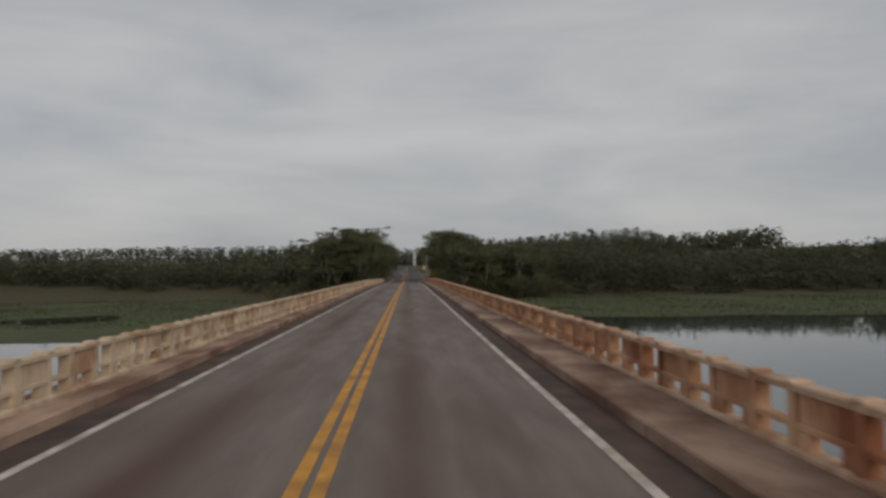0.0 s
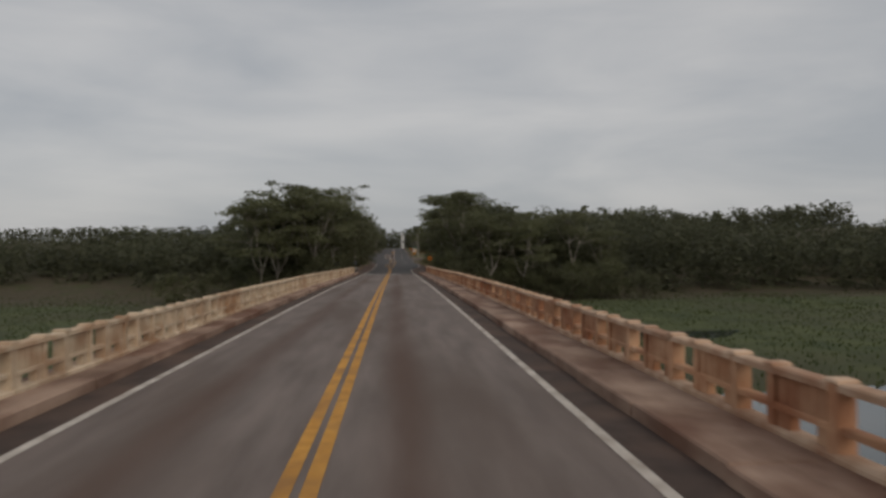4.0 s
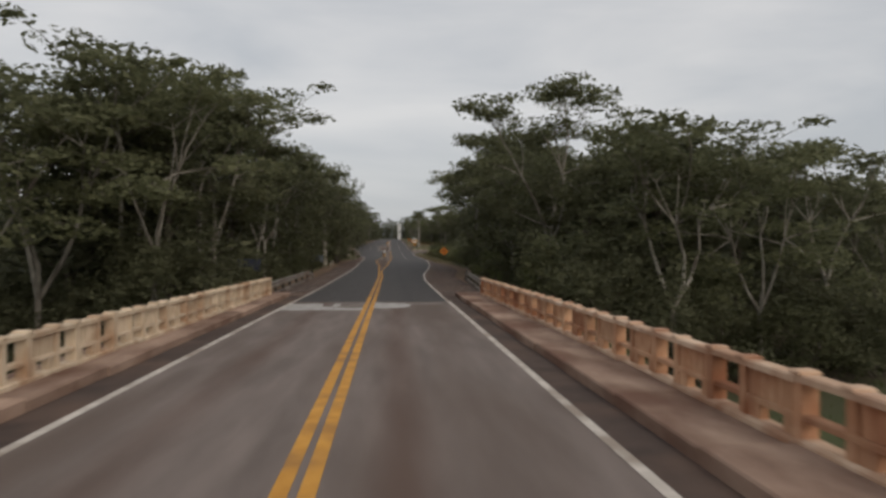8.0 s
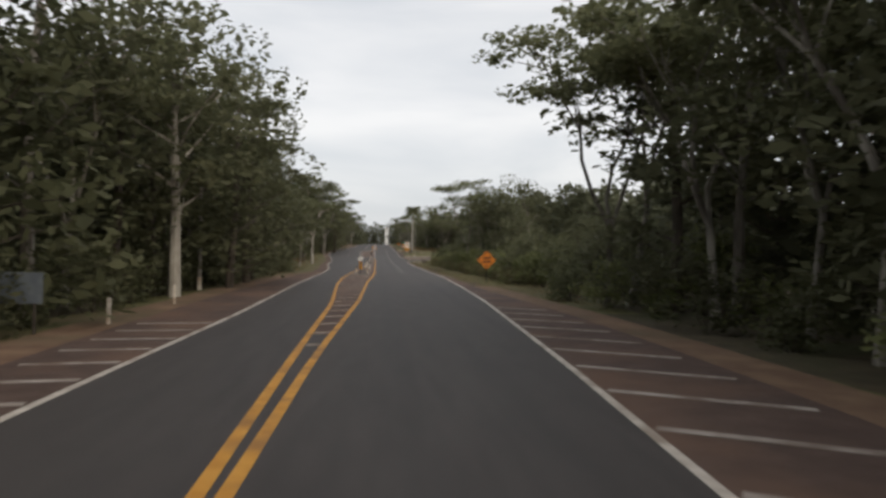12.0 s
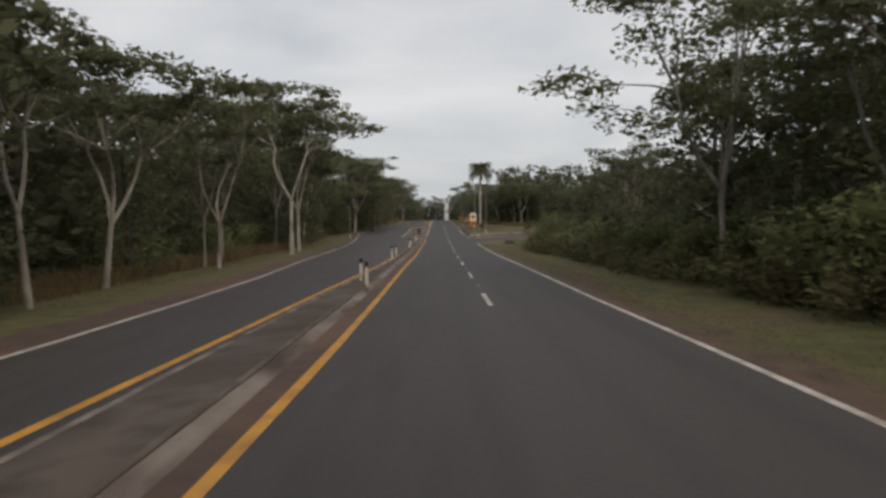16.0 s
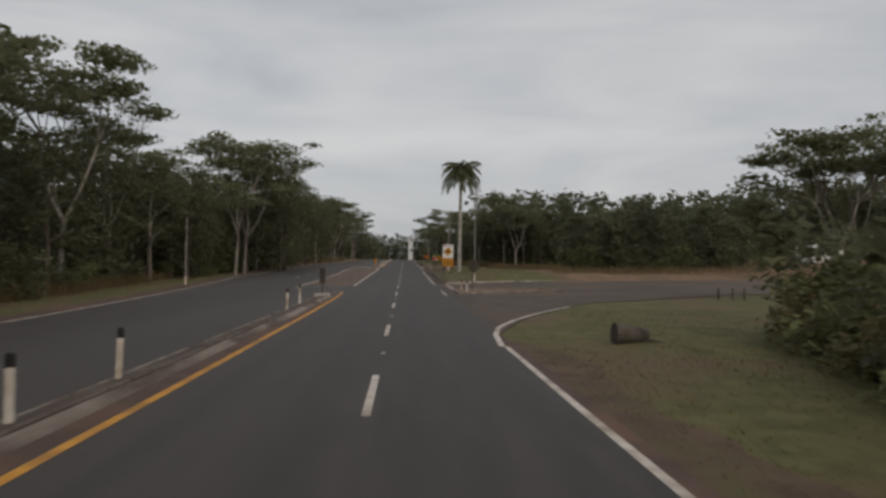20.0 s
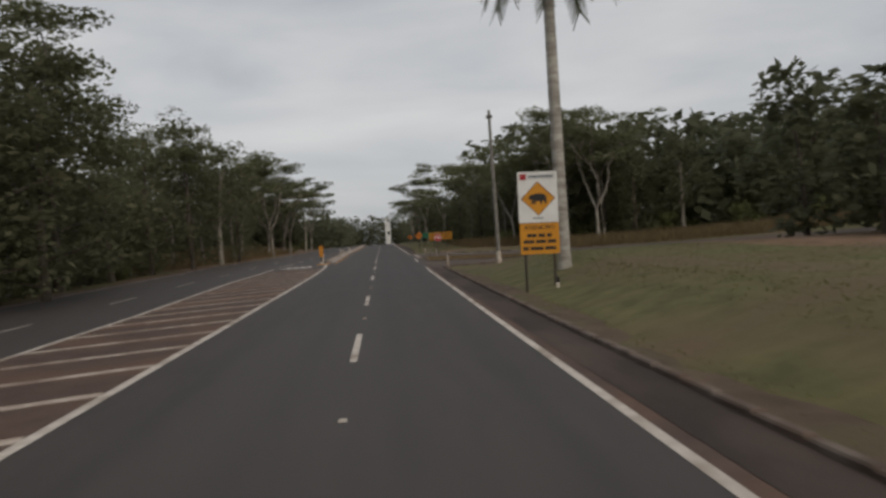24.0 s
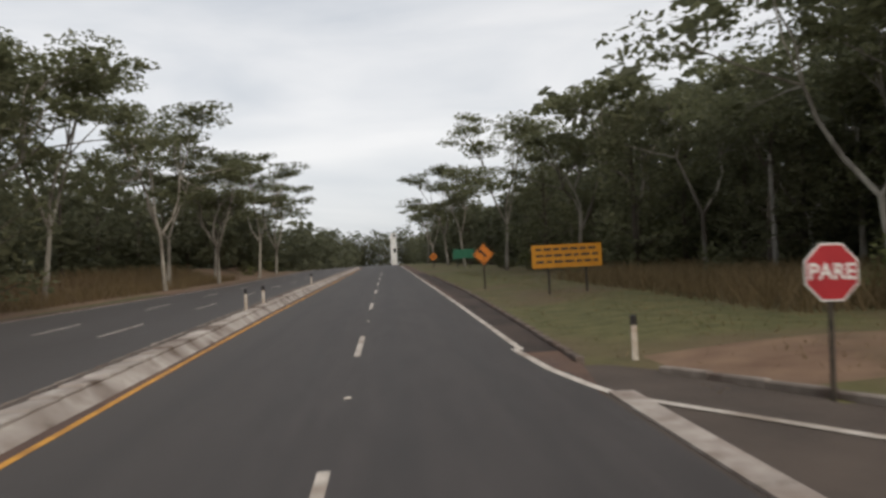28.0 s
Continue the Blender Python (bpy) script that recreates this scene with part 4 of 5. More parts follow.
# median nose: no-parking disc over a striped hazard board
thing = empty("hazard_marker", pose(-0.5, 281.6, road_z(281.6) + 0.1, 0, 0, -4) @ Matrix.Diagonal((0.86, 1, 0.86, 1)), "round white sign over a black and yellow striped hazard board", "road sign")
post_part(thing, 0, 0.03, -0.2, 1.9)
b = Build()
b.slab(ngon(28, 0.29, 0, 1.72), -0.012, 0.0)
disc = part("disc", b, M_SIGN_W, thing, "white disc with a black bar")
b = Build()
b.slab(ngon(28, 0.31, 0, 1.72), 0.001, 0.008)
part("disc_rim", b, M_DARKSTEEL, thing)
b = Build()
b.slab([(-0.20, 1.84), (-0.17, 1.89), (0.20, 1.60), (0.17, 1.55)], -0.018, -0.0125)
part("bar", b, M_BLACK, disc)
b = Build()
b.slab(rect(-0.17, 0.17, 0.50, 1.42), -0.012, 0.0)
board = part("board", b, M_SIGN_Y, thing, "yellow board with black diagonal stripes")
for k in range(4):
    z0 = 0.50 + 0.235 * k
    b = Build()
    b.slab([(-0.169, z0), (-0.169, z0 + 0.115), (0.169, z0 + 0.315), (0.169, z0 + 0.20)] if k < 3 else [(-0.169, z0), (-0.169, z0 + 0.10), (0.04, z0 + 0.215), (0.169, z0 + 0.215), (0.169, z0 + 0.20)], -0.018, -0.0125)
    part("stripe", b, M_BLACK, board)

# second median nose: yellow striped board
thing = empty("hazard_marker", pose(-0.92, 491.4, road_z(491.4) + 0.1, 0, 2, 3), "yellow and orange striped hazard board on a post", "road sign")
post_part(thing, 0, 0.03, -0.2, 1.2)
b = Build()
b.slab(rect(-0.19, 0.19, 0.62, 1.62), -0.012, 0.0)
board = part("board", b, M_SIGN_Y, thing)
for k in range(4):
    z0 = 0.66 + 0.24 * k
    b = Build()
    b.slab([(-0.188, z0), (-0.188, z0 + 0.10), (0.188, z0 + 0.21), (0.188, z0 + 0.11)], -0.017, -0.0125)
    part("stripe", b, M_STRIPE, board)
b = Build()
b.tube([(0, 0, -0.18), (0, 0, 0.12)], [0.32, 0.22], 14)
part("footing", b, M_KERB, thing)

# dark sign seen from behind at the end of the first median
thing = empty("sign_from_behind", pose(-0.42, 395.2, road_z(395) + 0.12), "dark rectangular sign seen from behind on a thin post", "road sign")
post_part(thing, 0, -0.03, -0.2, 1.65, 0.03)
b = Build()
b.slab(rect(-0.2, 0.2, 0.72, 1.68), 0.0, 0.012)
part("board", b, M_DARKSTEEL, thing)


def octagon_sign(x, y, yaw, behind, label):
    thing = empty("stop_sign", pose(x, y, ground(x, y) - 0.02, 0, 2, yaw), label, "road sign")
    post_part(thing, 0, 0.035, -0.3, 2.12 if not behind else 2.35, 0.035)
    r = 0.385 if not behind else 0.40
    zc = 1.76 if not behind else 2.05
    front = M_DARKSTEEL if behind else M_SIGN_W
    b = Build()
    b.slab(ngon(8, r / math.cos(math.pi / 8), 0, zc, math.pi / 8), -0.010, 0.002)
    plate = part("plate", b, front, thing, "grey back of the plate" if behind else "white border")
    if behind:
        b = Build()
        for z in (-0.25, 0.25):
            b.box(0, -0.03, zc + z - 0.02, 0.62, 0.03, 0.04)
        b.box(0, -0.045, zc - 0.38, 0.07, 0.03, 0.76)
        part("bracket", b, M_DARKSTEEL, plate)
    else:
        b = Build()
        b.slab(ngon(8, (r - 0.025) / math.cos(math.pi / 8), 0, zc, math.pi / 8), -0.0155, -0.0105)
        part("red_field", b, M_SIGN_R, plate, "red reflective field")
        lettering("PARE", 0.30, 0, zc, -0.017, plate, M_SIGN_W, width=0.66)
    return thing


octagon_sign(10.0, 403.4, 6, True, "grey back of an octagonal stop sign on a thin post")
octagon_sign(10.85, 499.0, 3, False, "red octagonal stop sign with white letters on a thin post")


def diamond_sign(x, y, half, zc, label, marks=2, arrow=False):
    thing = empty("warning_sign", pose(x, y, ground(x, y), 0, 0, 0), label, "road sign")
    post_part(thing, 0, 0.03, -0.3, zc, 0.045)
    b = Build()
    b.slab([(-half, zc), (0, zc - half), (half, zc), (0, zc + half)], -0.012, 0.0)
    plate = part("plate", b, M_SIGN_O, thing, "orange diamond plate")
    b = Build()
    q = half * 0.94
    w = half * 0.035
    for (ax, az), (bx, bz) in zip(((-q, 0), (0, -q), (q, 0), (0, q)), ((0, -q), (q, 0), (0, q), (-q, 0))):
        s = 1 - 2 * w / q
        b.slab([(ax, zc + az), (bx, zc + bz), (bx * s, zc + bz * s), (ax * s, zc + az * s)], -0.0175, -0.0125)
    part("border", b, M_BLACK, plate)
    b = Build()
    if arrow:
        b.slab([(-0.3 * half, zc + 0.25 * half), (-0.15 * half, zc + 0.35 * half), (0.35 * half, zc - 0.2 * half), (0.2 * half, zc - 0.3 * half)], -0.0175, -0.0125)
        b.slab([(-0.45 * half, zc + 0.42 * half), (-0.05 * half, zc + 0.42 * half), (-0.42 * half, zc + 0.05 * half)], -0.0185, -0.0128)
    else:
        for k in range(marks):
            z = zc + half * (0.22 - 0.36 * k)
            b = Build()
            for j in range(-2, 3):
                b.slab(rect(j * half * 0.17 - half * 0.07, j * half * 0.17 + half * 0.07, z - half * 0.10, z + half * 0.10), -0.0175, -0.0125)
            part("text_bar", b, M_BLACK, plate)
    if arrow:
        part("arrow", b, M_BLACK, plate, "black slanting arrow")
    return thing


diamond_sign(10.27, 267.0, 0.82, 1.85, "large orange diamond warning sign in dry roadside grass")
diamond_sign(10.5, 531.0, 0.62, 2.0, "orange diamond warning sign with a black arrow", arrow=True)
diamond_sign(11.4, 590.0, 0.6, 1.7, "small faded orange diamond sign")

# animal warning board
thing = empty("animal_sign", pose(10.54, 446.3, road_z(446.3) + 0.05, 0, 1.5, -4), "tall white board with amber animal diamond over an amber panel", "road sign")
for x in (-0.52, 0.52):
    post_part(thing, x, 0.04, -0.3, 4.0, 0.05)
b = Build()
b.slab(rect(-0.71, 0.71, 2.36, 4.18), -0.012, 0.0)
white_board = part("white_board", b, M_SIGN_W, thing, "white upper board")
b = Build()
b.slab(rect(-0.69, 0.71, 1.24, 2.34), -0.012, 0.0)
amber_board = part("amber_board", b, M_SIGN_Y, thing, "amber lower board with dark lettering")
b = Build()
zc = 3.22
b.slab([(-0.62, zc), (0, zc - 0.62), (0.62, zc), (0, zc + 0.62)], -0.017, -0.0125)
part("diamond", b, M_SIGN_Y, white_board, "amber diamond")
b = Build()
for (ax, az), (bx, bz) in zip(((-0.6, 0), (0, -0.6), (0.6, 0), (0, 0.6)), ((0, -0.6), (0.6, 0), (0, 0.6), (-0.6, 0))):
    b.slab([(ax, zc + az), (bx, zc + bz), (bx * 0.955, zc + bz * 0.955), (ax * 0.955, zc + az * 0.955)], -0.0215, -0.0175)
part("diamond_border", b, M_BLACK, white_board)
hog = [(-0.34, -0.02), (-0.33, 0.07), (-0.26, 0.13), (-0.17, 0.14), (-0.08, 0.17), (0.10, 0.17), (0.24, 0.13), (0.31, 0.03), (0.30, -0.20), (0.23, -0.20), (0.21, -0.09), (0.14, -0.10), (0.13, -0.22), (0.07, -0.22), (0.06, -0.10), (-0.06, -0.10), (-0.08, -0.22), (-0.14, -0.22), (-0.14, -0.10), (-0.19, -0.22), (-0.25, -0.21), (-0.22, -0.06), (-0.28, -0.05)]
b = Build()
b.slab([(x, zc + 0.01 + z) for x, z in hog], -0.0225, -0.0178)
part("animal_shape", b, M_BLACK, white_board, "black animal silhouette")
b = Build()
b.slab(rect(-0.66, 0.66, 3.88, 4.13), -0.0165, -0.0125)
part("header_panel", b, M_WALLW, white_board, "pale header strip")
b = Build()
b.slab(rect(-0.62, -0.40, 3.90, 4.11), -0.0205, -0.0168)
part("emblem", b, M_SIGN_R, white_board, "small red emblem")
b = Build()
for k in range(9):
    b.slab(rect(-0.32 + 0.1 * k, -0.24 + 0.1 * k, 3.96, 4.05), -0.0205, -0.0168)
part("header_print", b, M_SIGN_B, white_board)
b = Build()
for k in range(5):
    b.slab(rect(-0.2 + 0.08 * k, -0.14 + 0.08 * k, 2.50, 2.55), -0.017, -0.0128)
part("small_print", b, M_SIGN_B, white_board)
lettering("ATENÇÃO", 0.20, 0, 2.18, -0.014, amber_board, M_BLACK, width=1.1)
b = Build()
for j, z in enumerate((1.90, 1.68, 1.44)):
    b = Build()
    for w0, w1 in (((-0.45, -0.1), (-0.04, 0.2), (0.26, 0.44)), ((-0.58, -0.2), (-0.14, 0.22), (0.28, 0.58)), ((-0.6, -0.4), (-0.34, 0.12), (0.18, 0.58)))[j]:
        b.slab(rect(w0, w1, z - 0.06, z + 0.06), -0.017, -0.0125)
    part("text_bar", b, M_BLACK, amber_board)

# amber notice board
thing = empty("notice_board", pose(13.05, 522.0, ground(13.05, 522), 0, 0, 0), "wide amber notice board with dark lines of text on two posts", "road sign")
for x in (-0.85, 0.85):
    post_part(thing, x, 0.04, -0.3, 2.0, 0.05)
b = Build()
b.slab(rect(-1.58, 1.58, 1.12, 2.14), -0.015, 0.0)
board = part("board", b, M_SIGN_Y, thing)
b = Build()
for j, z in enumerate((1.94, 1.66, 1.38)):
    x = -1.4
    b = Build()
    while x < 1.35:
        w = random.uniform(0.18, 0.42)
        b.slab(rect(x, min(x + w, 1.42), z - 0.055, z + 0.055), -0.0205, -0.0155)
        x += w + 0.09
    part("text_bar", b, M_DARKSTEEL, board)
# green sign and far sign
thing = empty("direction_sign", pose(15.0, 585.0, ground(15, 585)), "green direction board on two posts", "road sign")
for x in (-0.8, 0.8):
    post_part(thing, x, 0.04, -0.3, 2.0, 0.05)
b = Build()
b.slab(rect(-1.4, 1.4, 1.2, 2.4), -0.015, 0.0)
part("board", b, M_SIGN_G, thing)
# small sign box among the left trees
for nm, x, y, w, z0, z1, mtl, lab in (("roadside_board", -8.0, 225.7, 1.5, 0.85, 1.65, M_SIGN_B, "grey-blue board on posts seen in the shade"), ("roadside_board", -8.9, 187.8, 1.6, 1.1, 1.95, M_SIGN_D, "dark blue board on posts beside the guard rail"), ("roadside_board", -18.5, 465.0, 1.0, 0.9, 1.9, M_SIGN_B, "grey sign back on a post under the trees")):
    thing = empty(nm, pose(x, y, ground(x, y)), lab, "road sign")
    for px in (-w * 0.35, w * 0.35):
        post_part(thing, px, 0.04, -0.3, z1 - 0.1, 0.04)
    b = Build()
    b.slab(rect(-w / 2, w / 2, z0, z1), -0.012, 0.0)
    part("board", b, mtl, thing)


# ---- poles and far tower ----
def utility_pole(x, y, h, label, arm=True, r=0.13):
    thing = empty("utility_pole", pose(x, y, ground(x, y)), label, "utility pole", "utility poles")
    b = Build()
    b.tube([(0, 0, -0.6), (0, 0, h)], [r, r * 0.62], 12)
    part("shaft", b, M_WOODPOLE, thing)
    b = Build()
    b.tube([(0, 0, -0.3), (0, 0, 0.7), (0, 0, 0.75)], [r + 0.015, r + 0.01, r - 0.005], 12)
    part("footing", b, M_POSTW, thing, "whitewashed foot of the pole")
    if arm:
        b = Build()
        b.box(0, 0, h - 0.45, 0.34, 0.16, 0.18, 0.03)
        part("bracket", b, M_DARKSTEEL, thing)
    return thing


utility_pole(12.2, 425.0, 9.4, "tall slim grey pole on the grass corner", False, 0.085)
utility_pole(11.7, 463.0, 9.0, "tall slim grey pole with a small bracket on top")
utility_pole(21.9, 520.5, 5.6, "short utility pole with a bracket before the trees")
utility_pole(-13.1, 409.0, 5.6, "thin pale pole at the wood's edge", False, 0.09)
utility_pole(-9.0, 249.7, 6.0, "grey pole among the roadside trees", False)

thing = empty("white_tower", pose(8.7, 860.0, ground(8.7, 860)) @ Matrix.Diagonal((1.05, 1.05, 1.05, 1)), "tall narrow white tower far down the road", "tower")
b = Build()
b.box(0, 0, -1, 2.9, 2.9, 16.0, 0.1)
part("shaft", b, M_WALLW, thing)
for z, hh in ((13.2, 1.2), (5.8, 2.0)):
    b = Build()
    b.box(0.4, -1.48, z, 1.1, 0.12, hh)
    part("opening", b, M_BLACK, thing, "dark opening")
thing = empty("small_building", pose(66.0, 453.5, ground(66, 453.5) - 0.2, 0, 0, 8), "small whitewashed roadside hut far off", "building")
b = Build()
b.box(0, 0, -0.5, 5.0, 4.0, 3.6)
part("wall", b, M_WALLW, thing)
b = Build()
b.box(0, 0, 3.1, 5.6, 4.6, 0.3, 0.1)
part("roof", b, M_CONC, thing)
for x in (-1.3, 1.3):
    b = Build()
    b.box(x, -2.02, 1.2, 0.9, 0.1, 0.9)
    part("window", b, M_BLACK, thing)

# ---- plants ----
rng = np.random.default_rng(7)


def quads_mesh(name, v, material):
    """A mesh of loose quads from an array of shape (n, 4, 3)."""
    n = len(v)
    me = bpy.data.meshes.new(name)
    me.vertices.add(4 * n)
    me.vertices.foreach_set("co", v.reshape(-1).astype(np.float32))
    me.loops.add(4 * n)
    me.loops.foreach_set("vertex_index", np.arange(4 * n, dtype=np.int32))
    me.polygons.add(n)
    me.polygons.foreach_set("loop_start", np.arange(0, 4 * n, 4, dtype=np.int32))
    me.polygons.foreach_set("loop_total", np.full(n, 4, dtype=np.int32))
    me.materials.append(material)
    me.update()
    me.validate()
    return me


def sprays(p, size, flatness=0.55):
    """Pointed leaf sprays at the points p: quads of shape (n, 4, 3)."""
    k = len(p)
    a = rng.normal(size=(k, 3))
    a[:, 2] *= 0.35
    a /= np.linalg.norm(a, axis=1, keepdims=True)
    nrm = rng.normal(size=(k, 3)) * flatness + (0, 0, 1)
    b = np.cross(nrm, a)
    b /= np.linalg.norm(b, axis=1, keepdims=True)
    s = size * rng.uniform(0.55, 1.3, (k, 1))
    a, b = a * s, b * s * 0.5
    return np.stack([p - a, p - b * 0.9 + a * 0.15, p + a, p + b], 1)


def leaves(centres, radii, flat, count, size, shell=0.55, inner=13, bough=0.30):
    """Leaf sprays scattered in flattened clumps, round an inner mass of broad overlapping boughs."""
    out = []
    for c, r in zip(centres, radii):
        k = max(6, int(count * r * r))
        for n, q0, q1, spray, tilt in ((k, shell, 1.0, size, 0.55), (inner, 0.0, 0.34, max(min(0.28 * r, bough), size), 1.4)):
            if not n:
                continue
            d = rng.normal(size=(n, 3))
            d /= np.linalg.norm(d, axis=1, keepdims=True)
            d *= (q0 + (q1 - q0) * rng.random((n, 1))) ** 0.6 * r
            d[:, 2] *= flat
            out.append(sprays(np.asarray(c) + d, spray, tilt))
    return np.concatenate(out)


def limb(b, p0, p1, r0, r1, sag=0.15, sides=6):
    p0, p1 = Vector(p0), Vector(p1)
    n = 3
    side = Vector((random.uniform(-1, 1), random.uniform(-1, 1), random.uniform(-0.3, 0.6))) * (p1 - p0).length * sag
    pts = [p0.lerp(p1, k / n) + side * math.sin(math.pi * k / n) for k in range(n + 1)]
    b.tube(pts, [r0 + (r1 - r0) * k / n for k in range(n + 1)], sides, cap=False)
    return pts


def umbrella_tree(name, h, spread, seed, bark, leaf, layers=3, dens=50, size=0.175):
    """Pale forked trunk and flat layered crown."""
    random.seed(seed)
    thing = new(name)
    b = Build()
    fork = h * random.uniform(0.22, 0.34)
    base = Vector((random.uniform(-0.3, 0.3), random.uniform(-0.3, 0.3), fork))
    b.tube([(0, 0, -0.8), (0.02, 0, 0.1), tuple(base * 0.55), tuple(base)], [0.25, 0.18, 0.135, 0.125], 9, cap=False)
    tips, radii = [], []
    n = random.choice((2, 3, 3))
    for k in range(n):
        w = 2 * math.pi * k / n + random.uniform(-0.5, 0.5)
        knee = base + Vector((math.cos(w), math.sin(w), 0)) * spread * 0.30 + Vector((0, 0, (h - fork) * 0.45))
        limb(b, base, knee, 0.11, 0.07, 0.12, 6)
        for j in range(5):
            a = w + random.uniform(-1.1, 1.1)
            q = spread * random.uniform(0.35, 1.0)
            layer = j % layers
            tip = Vector((base.x + math.cos(a) * q, base.y + math.sin(a) * q, h * (0.98 - 0.13 * layer) - 0.10 * h * (q / spread) ** 2 + random.uniform(-0.4, 0.3)))
            pts = limb(b, knee, tip, 0.058, 0.018, 0.12, 4)
            tips.append(tip)
            radii.append(spread * random.uniform(0.26, 0.42))
            for _ in range(2):
                t2 = tip + Vector((random.uniform(-1, 1), random.uniform(-1, 1), random.uniform(-0.25, 0.25))) * spread * 0.38
                limb(b, pts[2], t2, 0.03, 0.012, 0.1, 3)
                tips.append(t2)
                radii.append(spread * random.uniform(0.18, 0.32))
    part("trunk", b, bark, thing)
    me = quads_mesh("crown", leaves([tuple(t) for t in tips], radii, 0.30, dens, size, inner=14), leaf)
    part("crown", me, None, thing)
    return thing


def full_tree(name, h, spread, seed, bark, leaf, dens=46, size=0.195, low=0.08):
    """Dense forest tree, its crown reaching far down."""
    random.seed(seed)
    thing = new(name)
    b = Build()
    b.tube([(0, 0, -0.8), (0.1, 0, h * 0.3), (-0.1, 0.1, h * 0.75)], [0.24, 0.17, 0.06], 8, cap=False)
    tips, radii = [], []
    for k in range(24):
        t = (k + 0.5) / 24
        z = h * (low + (0.96 - low) * t)
        q = spread * math.sin(math.pi * (0.18 + 0.78 * t)) ** 0.7 * random.uniform(0.35, 1.0)
        a = k * 2.4 + random.uniform(-0.4, 0.4)
        tip = (math.cos(a) * q, math.sin(a) * q, z + random.uniform(-0.5, 0.5))
        tips.append(tip)
        radii.append(spread * random.uniform(0.28, 0.48))
        if k % 2 == 0:
            limb(b, (0, 0, z * 0.72), tip, 0.06, 0.015, 0.1, 3)
    part("trunk", b, bark, thing)
    part("crown", quads_mesh("crown", leaves(tips, radii, 0.72, dens, size, inner=16), leaf), None, thing)
    return thing


def bush(name, h, spread, seed, leaf, dens=74, size=0.15, clumps=15, inner=13):
    random.seed(seed)
    thing = new(name)
    b = Build()
    tips, radii = [], []
    for k in range(clumps):
        a, q = random.uniform(0, 6.28), spread * random.uniform(0.0, 0.85)
        tip = (math.cos(a) * q, math.sin(a) * q, h * random.uniform(0.12, 0.85) * (1 - 0.35 * (q / spread) ** 2))
        tips.append(tip)
        radii.append(spread * random.uniform(0.22, 0.42))
        if k % 3 == 0:
            limb(b, (0, 0, -0.3), tip, 0.04, 0.012, 0.1, 4)
    part("stem", b, M_BARK_D, thing)
    part("foliage", quads_mesh("foliage", leaves(tips, radii, 0.8, dens, size, inner=inner, bough=0.28), leaf), None, thing)
    return thing


UMB = [umbrella_tree("umbrella_tree", 13.0, 5.2, 11, M_BARK, M_LEAF2), umbrella_tree("umbrella_tree", 11.5, 4.4, 23, M_BARK, M_LEAF), umbrella_tree("umbrella_tree", 14.5, 5.8, 37, M_BARK, M_LEAF2, 4), umbrella_tree("umbrella_tree", 10.0, 4.6, 53, M_BARK, M_LEAF2, 2)]
WIDE = [umbrella_tree("umbrella_tree", 13.0, 7.2, 71, M_BARK, M_LEAF2, 3, 36, 0.19)]
BACK = [full_tree("forest_tree", 11.0, 4.2, 61, M_BARK_D, M_LEAF_FAR, 13, 0.50), full_tree("forest_tree", 12.5, 4.4, 67, M_BARK_D, M_LEAF_FAR, 13, 0.50)]
FULL = [full_tree("forest_tree", 10.5, 3.6, 5, M_BARK_D, M_LEAF), full_tree("forest_tree", 12.5, 4.2, 17, M_BARK_D, M_LEAF), full_tree("forest_tree", 9.0, 3.8, 29, M_BARK_D, M_LEAF2), full_tree("forest_tree", 11.5, 3.4, 31, M_BARK, M_LEAF, low=0.35)]
SCRUB = [bush("scrub_bush", 1.9, 1.7, 51, M_SCRUB, 112, 0.115, 20, 9), bush("scrub_bush", 2.5, 1.8, 53, M_LEAF3, 100, 0.125, 20, 9), bush("scrub_bush", 1.5, 1.6, 57, M_SCRUB, 112, 0.115, 20, 9)]
THICKET = [bush("thicket_shrub", 6.4, 4.0, 41, M_LEAF, 85, 0.13, 22, 32), bush("thicket_shrub", 5.6, 3.6, 43, M_LEAF2, 85, 0.13, 22, 32)]
BUSH = [bush("roadside_bush", 3.4, 2.2, 3, M_LEAF3), bush("roadside_bush", 2.6, 2.0, 9, M_LEAF2), bush("roadside_bush", 4.2, 2.4, 13, M_LEAF), bush("roadside_bush", 1.9, 1.7, 19, M_LEAF3)]
for o in UMB + WIDE:
    tagged(o, "tall umbrella-crowned tree with a pale forked trunk", "tree", "roadside trees")
for o in FULL + BACK:
    tagged(o, "dense dark green forest tree", "tree", "forest edge trees")
for o in BUSH:
    tagged(o, "shaggy green roadside bush", "bush", "roadside bushes")
for o in THICKET:
    tagged(o, "dense dark shrub beside the bridge end", "shrub", "bridge thicket")
for o in SCRUB:
    tagged(o, "low tangled brownish-green scrub at the verge's edge", "bush", "verge scrub")
used = set()


def plant(kinds, k, x, y, scale=1.0, sink=0.15):
    """Places a tree; the first of a kind is the model itself."""
    model = kinds[k % len(kinds)]
    s = scale * random.uniform(0.9, 1.1)
    m = Matrix.Translation((x, y, ground(x, y) - sink)) @ Euler((random.uniform(-0.04, 0.04), random.uniform(-0.04, 0.04), random.uniform(0, 6.28))).to_matrix().to_4x4() @ Matrix.Diagonal((s, s, s * random.uniform(0.94, 1.06), 1))
    if model.name not in used:
        used.add(model.name)
        model.matrix_basis = m
        return model
    made = copy_thing(model, Matrix())
    made.matrix_basis = m
    return made


